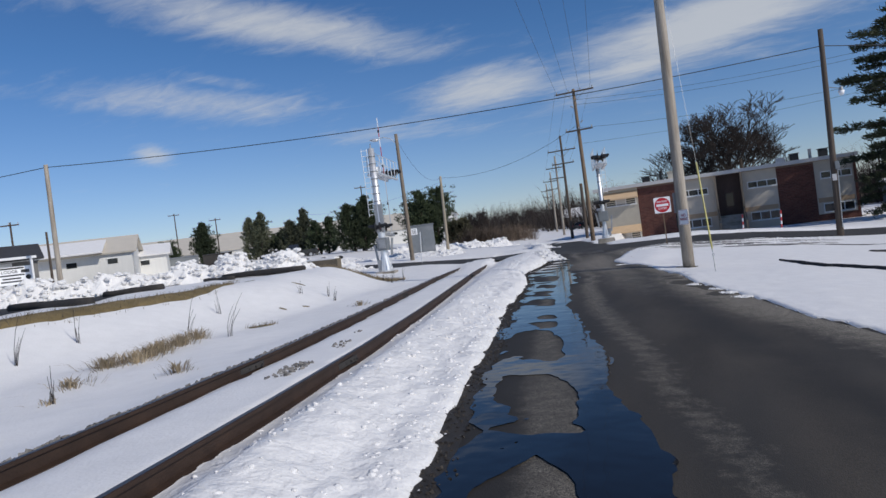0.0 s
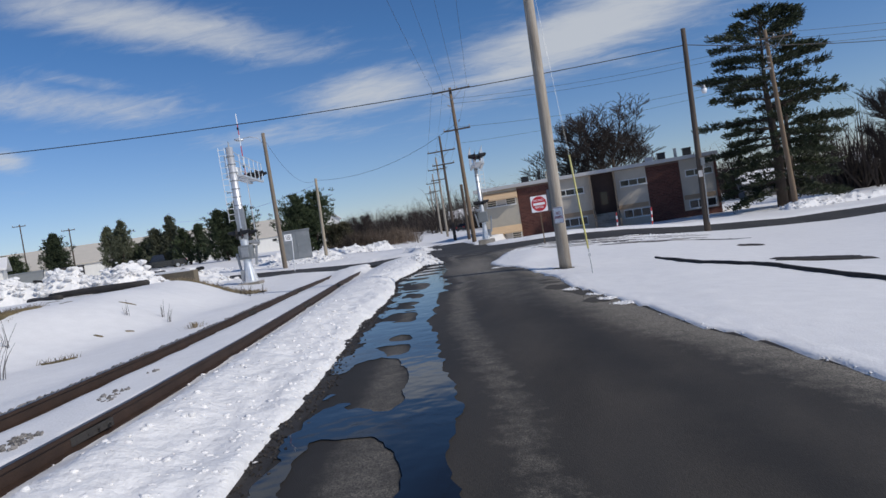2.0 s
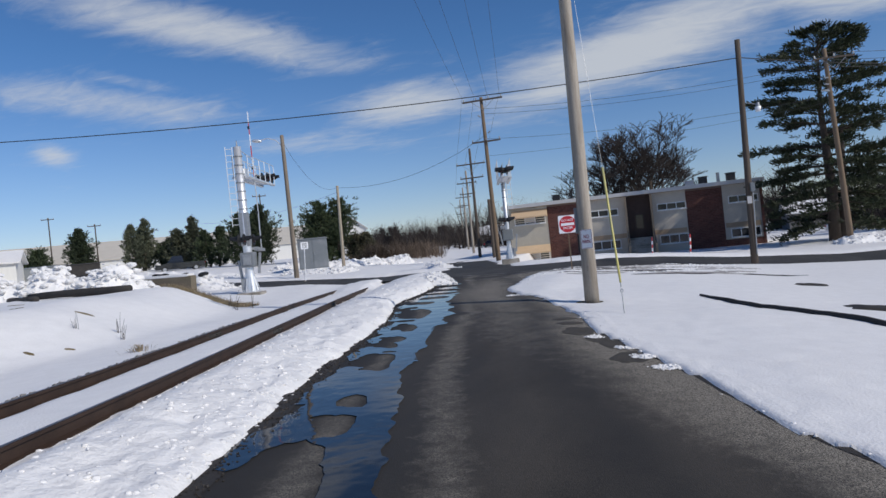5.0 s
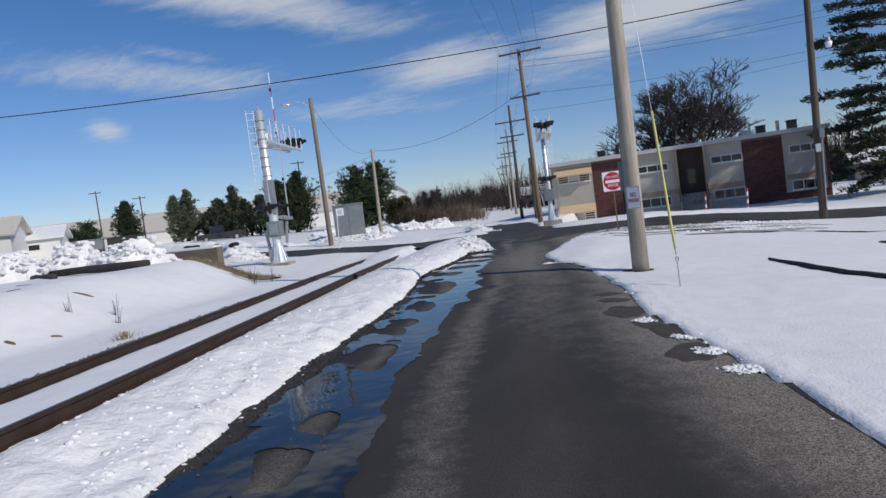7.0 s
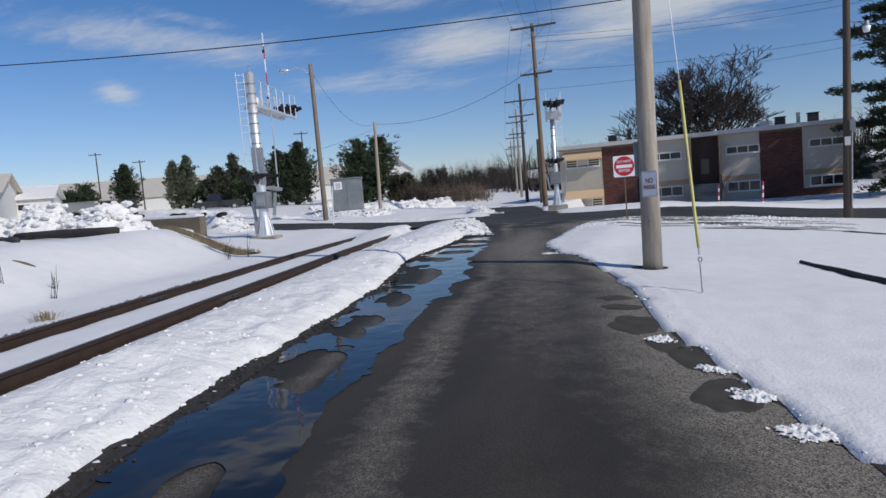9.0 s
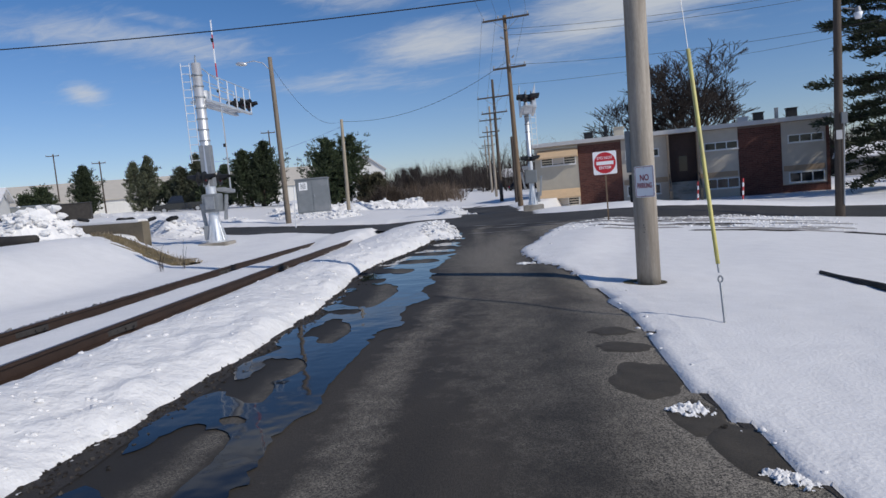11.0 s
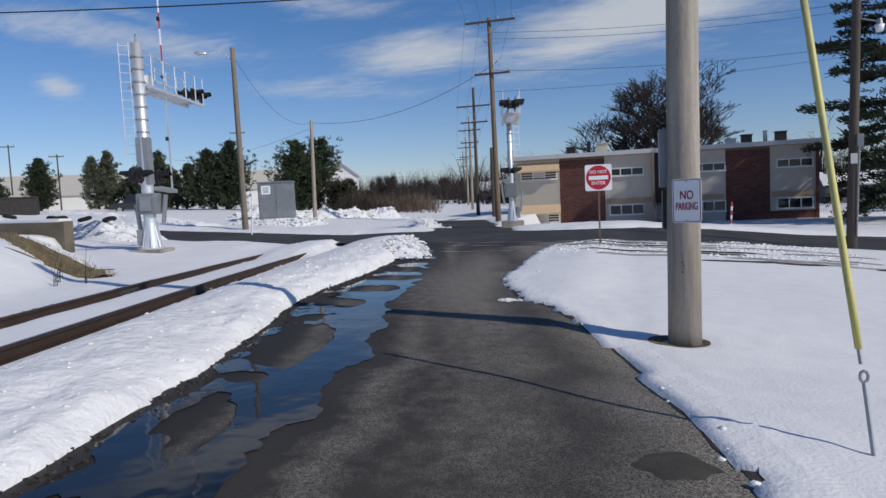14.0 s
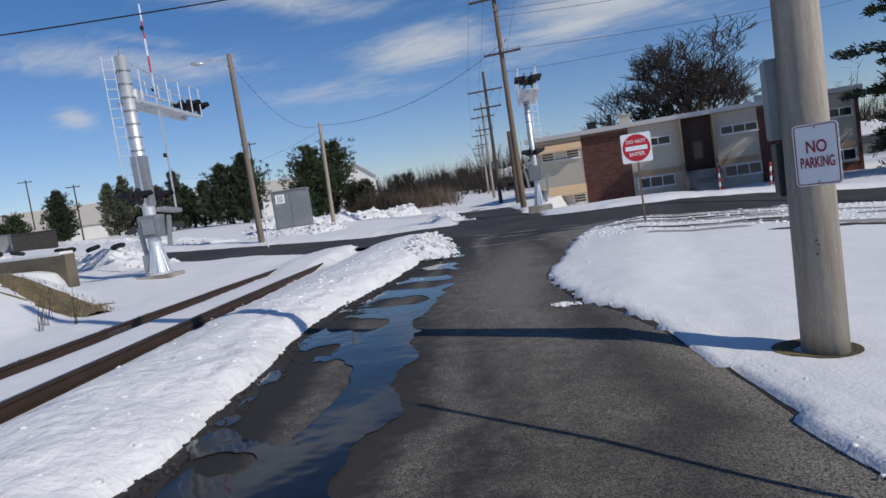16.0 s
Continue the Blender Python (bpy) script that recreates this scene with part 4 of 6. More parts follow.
# black edging bar in the right-hand snow
pts = [(3.95, 22.6), (5.2, 19.2), (6.05, 17.0), (7.6, 13.6), (9.2, 10.2)]
pts = [Vector((*pts[k], 0)).lerp(Vector((*pts[k + 1], 0)), q / 8) for k in range(4) for q in range(8)] + [Vector((*pts[4], 0))]
pts = [(p.x, p.y, ground_z(p.x, p.y) + 0.03) for p in pts]
v2, f2 = tube(pts, [0.03] * 2 + [0.055] * 31, 8)
tagged(raw("edging_timber", v2, f2, M_TIMBER, smooth=True), "long dark edging bar half sunk in snow", "edging bar")


snow_z = ground_z


def patch(cx, cy, rx, ry, turn, material, label, lift=0.012, level=None):
    ground_z = level or snow_z
    verts, faces, n = [(cx, cy, ground_z(cx, cy) + lift)], [], 40
    ring = 5
    for r in range(1, ring + 1):
        for k in range(n):
            a = 2 * math.pi * k / n
            q = r / ring * (1 + 0.28 * nz(math.cos(a) * 1.7 + cx, math.sin(a) * 1.7 + cy))
            u, w = rx * q * math.cos(a), ry * q * math.sin(a)
            c, s = math.cos(radians(turn)), math.sin(radians(turn))
            x, y = cx + u * c - w * s, cy + u * s + w * c
            verts.append((x, y, ground_z(x, y) + lift * (1 if r < ring else -0.5)))
    for k in range(n):
        faces.append((0, 1 + k, 1 + (k + 1) % n))
        for r in range(ring - 1):
            a = 1 + r * n
            faces.append((a + k, a + n + k, a + n + (k + 1) % n, a + (k + 1) % n))
    return tagged(raw("bare_patch", verts, faces, material, smooth=True), label, "bare patch", kind="stuff")


patch(7.9, 21.0, 1.25, 0.7, -15, M_WETGRIT, "dark wet ground bared by melting snow", 0.05)
patch(7.65, 27.4, 0.5, 0.35, 0, M_WETGRIT, "small dark bare spot in snow", 0.04)

def lot_strip():
    verts, faces = [], []
    ys = spaced([(3, 26, 0.6)])
    for y in ys:
        a = np.interp(y, [3, 10, 16, 20.8, 23.7, 26], [-38, -33.5, -29.5, -26.6, -24.6, -22.4])
        b = np.interp(y, [3, 12, 16, 22, 26], [-15.5, -17.0, -18.3, -21.2, -22.0])
        verts += [(a + (b - a) * k / 8, y, ground_z(a + (b - a) * k / 8, y) + 0.02) for k in range(9)]
    for j in range(len(ys) - 1):
        faces += [(j * 9 + k, j * 9 + k + 1, (j + 1) * 9 + k + 1, (j + 1) * 9 + k) for k in range(8)]
    return tagged(raw("pavement", verts, faces, M_ASPHALT, smooth=True), "grey asphalt parking lot cleared of snow", "parking lot", kind="structure")


lot_strip()

for k in range(22):
    cy = 30.6 + 6.2 * ((k * 0.618) % 1.0)
    cx = rng.uniform(-0.6, 7.5)
    if cx > float(right_edge(min(cy, 34))) + 0.5:
        patch(cx, cy, rng.uniform(0.8, 2.6), rng.uniform(0.10, 0.24), rng.uniform(6, 18), M_SLUSH if k % 3 else M_WETGRIT, "grey slushy wheel track through churned snow", 0.02)
for cx, cy, rx, ry, turn in ((-10.9, 18.6, 0.35, 0.12, 20), (-12.6, 18.2, 0.3, 0.1, 10), (-9.4, 15.6, 0.2, 0.1, 0), (-9.1, 16.3, 0.16, 0.09, 30), (-15.2, 20.5, 0.5, 0.14, 5), (-12.2, 27.4, 0.7, 0.16, 20), (-13.2, 26.2, 0.6, 0.12, 15)):
    patch(cx, cy, rx * 0.7, ry * 0.55, turn, M_TURF, "scrap of dead grass showing through snow", 0.015)
for cx, cy, rx, ry, turn in ((2.0, 14.95, 0.22, 0.26, 10), (2.2, 14.0, 0.24, 0.3, -10), (1.05, 17.65, 0.24, 0.13, 0), (1.2, 17.05, 0.26, 0.13, 5), (1.42, 16.15, 0.3, 0.3, 0), (1.75, 15.4, 0.2, 0.2, 0)):
    patch(cx, cy, rx, ry * 1.6, turn, M_DAMP, "damp dark patch in the worn asphalt edge", 0.006, flat_z)
for y, w in ((32.6, 0.16), (34.9, 0.18), (36.2, 0.16)):
    verts, faces = [], []
    a, b = float(left_edge(y)) + 0.9, float(right_edge(y)) - 0.3
    for k in range(13):
        x = a + (b - a) * k / 12
        q = y - 0.06 * (x - a)
        verts += [(x, q - w / 2, flat_z(x, q) + 0.010), (x, q + w / 2 + 0.05 * nz(x * 2, y), flat_z(x, q) + 0.010)]
        if k:
            faces.append((2 * k - 2, 2 * k, 2 * k + 1, 2 * k - 1))
    tagged(raw("road_marking", verts, faces, M_FADED), "faded white stripe across the asphalt", "road marking", kind="structure")

# ---- poles and wires ----
def pole(name, x, y, z0, z1, r0, r1, material, label, lean=(0, 0), category="utility pole"):
    p = thing(name, label, category, Matrix.Translation((x, y, z0)), "utility poles")
    h = z1 - z0
    pts = [(lean[0] * k / 8, lean[1] * k / 8, -0.35 if k == 0 else h * k / 8) for k in range(9)]
    v2, f2 = tube(pts, [r0 + (r1 - r0) * k / 8 for k in range(9)], 16)
    raw("shaft", v2, f2, material, p, smooth=True)
    return p


def crossarm(p, z, width, turn=0, insulators=4, brace=True, material=None):
    arm = part("crossarm", boxed((width, 0.1, 0.12), (0, -0.16, z), (0, 0, turn), 0.01), material or M_POLE_DARK, p)
    c, s = math.cos(radians(turn)), math.sin(radians(turn))
    for k in range(insulators):
        u = width * (k / (insulators - 1) - 0.5) * 0.94
        bm = rodded((u * c, -0.16 + u * s, z + 0.05), (u * c, -0.16 + u * s, z + 0.16), 0.045, 0.03, 8)
        rod(bm, (u * c, -0.16 + u * s, z + 0.16), (u * c, -0.16 + u * s, z + 0.24), 0.06, 0.035, 8)
        part("insulator", bm, M_STEEL, arm)
    if brace:
        for sgn in (-1, 1):
            part("brace", rodded((sgn * width * 0.28, -0.13, z - 0.04), (0, -0.13, z - 0.75), 0.018, seg=6), M_STEEL, p)
    return arm


def wire(a, b, sag, r=0.009, label="thin overhead power wire", material=None, name="overhead_wire"):
    v2, f2 = tube(sagging(a, b, sag), r, 6)
    return tagged(raw(name, v2, f2, material or M_WIRE), label, "wire", "overhead wires")


# the pole with the parking sign
np_pole = pole("utility_pole", 1.38, 21.30, -0.17, 11.6, 0.175, 0.125, M_POLE, "weathered grey wooden utility pole with a parking sign", (0.12, 0.0))
part("pole_box", boxed((0.12, 0.24, 0.62), (-0.16, 0.12, 2.05), (0, 0, 0), 0.02), M_GREYBOX, np_pole, "grey metal equipment box")
part("meter_socket", boxed((0.13, 0.22, 0.42), (-0.13, 0.14, 1.5), (0, 0, 0), 0.02), M_BLACK, np_pole, "black meter socket")
for k in range(4):
    part("nail_mark", boxed((0.016, 0.012, 0.012), (-0.02 + 0.012 * (k % 3), -0.163, 0.95 - 0.035 * k), (0, 0, 0)), M_TIMBER, np_pole)
# hollow melted round its foot
ring, faces = [], []
for k in range(28):
    a = 2 * math.pi * k / 28
    for q, (r, h) in enumerate(((0.14, 0.0), (0.20, 0.005), (0.27, 0.03))):
        x, y = 1.38 + r * math.cos(a) * 1.2 - 0.06, 21.30 + r * math.sin(a)
        ring.append((x, y, (ground_z(x, y) + 0.006)))
    for q in range(2):
        faces.append((k * 3 + q, k * 3 + q + 1, ((k + 1) % 28) * 3 + q + 1, ((k + 1) % 28) * 3 + q))
tagged(raw("bare_patch", ring, faces, M_TURF), "ring of dark grass melted free round the pole", "bare patch", kind="stuff")


def plate(w, h, t, r, at, n=6):
    """A sign plate with rounded corners, facing -y."""
    bm = bmesh.new()
    pts = []
    for cx, cz, a0 in ((w / 2 - r, h / 2 - r, 0), (-w / 2 + r, h / 2 - r, 90), (-w / 2 + r, -h / 2 + r, 180), (w / 2 - r, -h / 2 + r, 270)):
        for k in range(n + 1):
            a = radians(a0 + 90 * k / n)
            pts.append((cx + r * math.cos(a), cz + r * math.sin(a)))
    front = [bm.verts.new((at[0] + px, at[1], at[2] + pz)) for px, pz in pts]
    back = [bm.verts.new((at[0] + px, at[1] + t, at[2] + pz)) for px, pz in pts]
    bm.faces.new(front)
    bm.faces.new(back[::-1])
    for i in range(len(pts)):
        j = (i + 1) % len(pts)
        bm.faces.new((front[j], front[i], back[i], back[j]))
    bmesh.ops.recalc_face_normals(bm, faces=bm.faces)
    return bm


def frame_ring(w, h, band, r, at, material, parent):
    outer, inner = plate(w, h, 0.001, r, at), None
    bm = bmesh.new()
    n = 6
    loops = []
    for ww, hh, rr in ((w, h, r), (w - 2 * band, h - 2 * band, max(r - band, 0.004))):
        pts = []
        for cx, cz, a0 in ((ww / 2 - rr, hh / 2 - rr, 0), (-ww / 2 + rr, hh / 2 - rr, 90), (-ww / 2 + rr, -hh / 2 + rr, 180), (ww / 2 - rr, -hh / 2 + rr, 270)):
            for k in range(n + 1):
                a = radians(a0 + 90 * k / n)
                pts.append(bm.verts.new((at[0] + cx + rr * math.cos(a), at[1], at[2] + cz + rr * math.sin(a))))
        loops.append(pts)
    outer.free()
    m = len(loops[0])
    for i in range(m):
        bm.faces.new((loops[0][i], loops[0][(i + 1) % m], loops[1][(i + 1) % m], loops[1][i]))
    return part("border", bm, material, parent)


FACE = pose(0, 0, 0, 90, 0, 0)
np_sign = thing("no_parking_sign", "white metal sign with dark red lettering on a wooden pole", "sign", pose(1.41, 21.08, 1.42, 0, 0, -26))
pl = part("plate", plate(0.305, 0.457, 0.004, 0.03, (0, 0, 0)), M_WHITEPAINT, np_sign)
frame_ring(0.285, 0.437, 0.007, 0.024, (0, -0.0025, 0), M_DARKRED, np_sign)
lettering("lettering", "NO", 0.125, M_DARKRED, np_sign, Matrix.Translation((0, -0.003, 0.055)) @ FACE @ Matrix.Diagonal((0.72, 1, 1, 1)))
lettering("lettering", "PARKING", 0.11, M_DARKRED, np_sign, Matrix.Translation((0, -0.003, -0.06)) @ FACE @ Matrix.Diagonal((0.5, 1, 1, 1)))
for z in (0.2, -0.2):
    part("bolt", rodded((0, -0.008, z), (0, 0.02, z), 0.007, seg=8), M_STEEL, np_sign)
part("bracket", boxed((0.05, 0.03, 0.40), (0, 0.024, 0)), M_STEEL, np_sign)

# guy wire with its yellow guard
guy = thing("guy_wire", "steel guy wire with a yellow plastic guard", "guy wire", Matrix.Translation((2.141, 18.0, -0.06)))
gtop, gmid = Vector((-0.155, 0.90, 2.91)), Vector((-0.01, 0.165, 0.43))
part("anchor_rod", rodded((0.005, -0.03, -0.15), gmid, 0.013, seg=8), M_STEEL, guy)
bm = bmesh.new()
for k in range(12):
    a, b = 2 * math.pi * k / 12, 2 * math.pi * (k + 1) / 12
    rod(bm, gmid + Vector((0.021 * math.cos(a), 0, 0.034 + 0.034 * math.sin(a))), gmid + Vector((0.021 * math.cos(b), 0, 0.034 + 0.034 * math.sin(b))), 0.009, seg=6)
part("eye", bm, M_STEEL, guy)
low = gmid + (gtop - gmid) * 0.075
v2, f2 = tube([gmid + (gtop - gmid) * 0.04, low], [0.012, 0.012], 8)
raw("grip", v2, f2, M_STEEL, guy)
v2, f2 = tube([low.lerp(gtop, k / 6) for k in range(7)], [0.021, 0.022, 0.022, 0.022, 0.023, 0.023, 0.023], 10)
raw("guard", v2, f2, M_YELLOW, guy, "long yellow plastic guard", True)
v2, f2 = tube([gtop, Vector((-0.72, 3.2, 11.2))], 0.004, 6)
raw("strand", v2, f2, M_STEEL, guy)

# do-not-enter sign
dne = thing("do_not_enter_sign", "square white sign with a red disc on a steel post", "sign", pose(-0.02, 33.82, 0.05, 0, 0, 4))
part("post", boxed((0.05, 0.035, 2.4), (0, 0.03, 1.1), (0, 0, 0), 0.004), M_POLE_BROWN, dne, "rusty steel channel post")
pl = part("plate", plate(0.77, 0.77, 0.005, 0.05, (0, 0, 1.95)), M_WHITEPAINT, dne)
bm = bmesh.new()
bmesh.ops.create_circle(bm, cap_ends=True, segments=48, radius=0.355, matrix=Matrix.Translation((0, -0.0035, 1.95)) @ FACE)
part("disc", bm, M_RED, pl, "red disc")
part("bar", boxed((0.56, 0.002, 0.115), (0, -0.006, 1.945)), M_WHITEPAINT, pl, "white bar")
lettering("lettering", "DO NOT", 0.125, M_WHITEPAINT, pl, Matrix.Translation((0, -0.006, 2.115)) @ FACE)
lettering("lettering", "ENTER", 0.135, M_WHITEPAINT, pl, Matrix.Translation((0, -0.006, 1.785)) @ FACE)

# tall distribution pole past the crossing, and the line behind it
up = pole("utility_pole", -7.1, 54.4, -0.1, 12.6, 0.19, 0.12, M_POLE_BROWN, "tall brown wooden utility pole with two crossarms", (-0.1, 0))
crossarm(up, 12.45, 3.1, 0, 4)
crossarm(up, 9.3, 2.2, 0, 3, False)
for z, s in ((11.2, -0.25), (9.9, 0.2)):
    part("insulator", rodded((s, -0.1, z), (s * 1.8, -0.1, z + 0.15), 0.05, seg=8), M_STEEL, up)
for x, y, h, w, lab in ((-12.0, 70.3, 11.2, 3.0, "dark"), (-16.6, 87.7, 11.0, 2.6, "dark"), (-23.0, 112.0, 11.0, 2.6, "dark"), (-30.5, 140.0, 11.0, 2.4, "dark")):
    p = pole("utility_pole", x, y, flat_z(x, y), h, 0.17, 0.11, M_POLE_DARK if y < 80 else M_POLE, "dark wooden utility pole carrying crossarms and wires")
    crossarm(p, h - 1.6 - flat_z(x, y), w, 0, 4, True)
    crossarm(p, h - 3.0 - flat_z(x, y), w * 0.8, 0, 3, False)
p = pole("utility_pole", -9.2, 63.5, -0.1, 5.4, 0.16, 0.14, M_POLE_DARK, "short dark wooden stub pole beside the lane")

lp = pole("street_lamp_pole", -19.05, 44.8, 0.28, 10.1, 0.17, 0.12, M_POLE_TAN, "weathered tan wooden pole with a street lamp arm", (-0.05, 0), "street lamp")
v2, f2 = tube([(0, 0, 9.0), (-0.5, -0.1, 9.55), (-1.0, -0.2, 9.72), (-1.5, -0.3, 9.66)], 0.03, 8)
raw("arm", v2, f2, M_ALU, lp)
bm = bmesh.new()
bmesh.ops.create_uvsphere(bm, u_segments=12, v_segments=8, radius=1.0, matrix=pose(-1.75, -0.35, 9.62, 0, 8, 12) @ Matrix.Diagonal((0.36, 0.16, 0.12, 1)))
part("lamp_head", bm, M_ALU, lp, "pale cobra-head lamp", True)
lp2 = pole("utility_pole", -20.95, 56.7, 0.5, 7.65, 0.15, 0.11, M_POLE_PALE, "pale wooden service pole in the snow", (0.15, 0))

rp = pole("utility_pole", 8.1, 39.14, -0.8, 9.92, 0.17, 0.12, M_POLE_DARK, "dark wooden pole with a yard light and meter box", (0.2, 0))
part("lamp_arm", rodded((0.3, 0, 7.7), (0.72, -0.12, 7.55), 0.022, seg=8), M_STEEL, rp)
bm = rodded((0.78, -0.14, 7.62), (0.78, -0.14, 7.42), 0.07, 0.11, 14)
part("lamp_housing", bm, M_STEEL, rp)
bm = rodded((0.78, -0.14, 7.42), (0.78, -0.14, 7.2), 0.15, 0.10, 14)
part("lamp_globe", bm, M_WHITEPAINT, rp, "white glass lamp globe", True)
part("meter_box", boxed((0.2, 0.14, 0.42), (0.2, -0.2, 3.7), (0, 0, 0), 0.02), M_GREYBOX, rp)
part("conduit", rodded((0.12, -0.17, 0.5), (0.2, -0.17, 3.5), 0.025, seg=8), M_STEEL, rp)
bm = boxed((0.2, 0.02, 0.34), (0.02, -0.22, 3.1))
part("notice", bm, M_FASCIA, rp, "small weathered grey notice")
rp2 = pole("utility_pole", 16.85, 54.8, -1.2, 12.2, 0.20, 0.13, M_POLE_BROWN, "tall brown wooden utility pole before a large pine", (-0.5, 0))
crossarm(rp2, 12.7, 2.6, 8, 3)
for k in range(3):
    part("insulator", rodded((-0.45, -0.15, 11.4 - 0.45 * k), (-0.7, -0.15, 11.45 - 0.45 * k), 0.05, seg=8), M_STEEL, rp2)
part("transformer_bracket", boxed((0.5, 0.1, 0.1), (-0.7, -0.1, 10.6), (0, 0, 0), 0.01), M_STEEL, rp2)
lodge_pole = pole("utility_pole", -33.35, 26.8, 1.2, 9.05, 0.16, 0.12, M_POLE, "weathered wooden utility pole beside the lodge", (0.1, 0))
wire((-33.27, 26.8, 8.9), (8.28, 39.04, 9.05), 0.68, 0.022, "thick black telephone cable strung between poles", M_CABLE, "telephone_cable")
wire((8.28, 39.04, 9.05), (34, 55, 9.2), 0.6, 0.022, "black telephone cable running on to the east", M_CABLE, "telephone_cable")
wire((-33.27, 26.8, 8.9), (-75, 12, 9.6), 1.0, 0.022, "thick black telephone cable running on", M_CABLE, "telephone_cable")
for dx in (-1.45, -0.5, 0.5, 1.45):
    wire((-7.2 + dx, 54.25, 12.75), (3.3 + dx * 1.3, -14, 13.8), 0.9, 0.008)
    wire((-7.2 + dx, 54.25, 12.75), (-12.0 + dx, 70.2, 10.0), 0.15, 0.008)
    wire((-12.0 + dx, 70.2, 9.9), (-16.6 + dx, 87.6, 9.6), 0.3, 0.008)
    wire((-16.6 + dx, 87.6, 9.6), (-23 + dx, 112, 9.5), 0.3, 0.008)
for k, z in enumerate((11.7, 11.3, 9.4)):
    wire((-7.1, 54.3, z), (16.4, 54.7, z - 0.4), 0.5, 0.012, "overhead wire along the street")
wire((-7.1, 54.3, 8.1), (16.4, 54.7, 8.6), 0.4, 0.010)
wire((-7.1, 54.3, 9.7), (-20.85, 56.7, 7.5), 1.1, 0.014, "drooping service wire between poles")
wire((-19.05, 44.8, 9.6), (-20.85, 56.7, 7.5), 1.2, 0.010, "drooping service wire between poles")
wire((-20.9, 56.7, 7.1), (-60, 90, 9.0), 1.0, 0.010)
for z in (11.9, 11.4, 10.9):
    wire((16.4, 54.7, z), (60, 70, z + 0.8), 0.8, 0.014, "overhead wire running east")

# ---- crossing signals ----
def flasher(parent, at, face, n=1):
    """A round black signal background with hood and lens; face: turn about z, 0 looks to -y."""
    m = pose(*at, 0, 0, face)
    head = new("signal_light")
    head.parent = parent
    head.matrix_local = m
    bm = rodded((0, 0.02, 0), (0, 0.05, 0), 0.27, 0.27, 24)
    part("background", bm, M_BLACK, head)
    bm = rodded((0, 0.05, 0), (0, 0.22, 0), 0.15, 0.10, 16)
    part("housing", bm, M_BLACK, head)
    bm = bmesh.new()
    segs, pts = 14, []
    for k in range(segs + 1):
        a = radians(-20 + 220 * k / segs)
        x, z = 0.165 * math.cos(a), 0.165 * math.sin(a)
        reach = 0.36 if z > 0 else 0.16
        pts.append((bm.verts.new((x, 0.02, z)), bm.verts.new((x, -reach, z))))
    for k in range(segs):
        bm.faces.new((pts[k][0], pts[k + 1][0], pts[k + 1][1], pts[k][1]))
    part("hood", bm, M_BLACK, head)
    bm = bmesh.new()
    bmesh.ops.create_uvsphere(bm, u_segments=16, v_segments=8, radius=0.14, matrix=Matrix.Diagonal((1, 0.3, 1, 1)))
    part("lens", bm, M_LENS, head, "dark red signal lens", True)
    return head


M_LENS = surface("signal_lens", (0.10, 0.012, 0.012), 0.15, vary=0.1, scale=9, fine=60, bump=0.0)


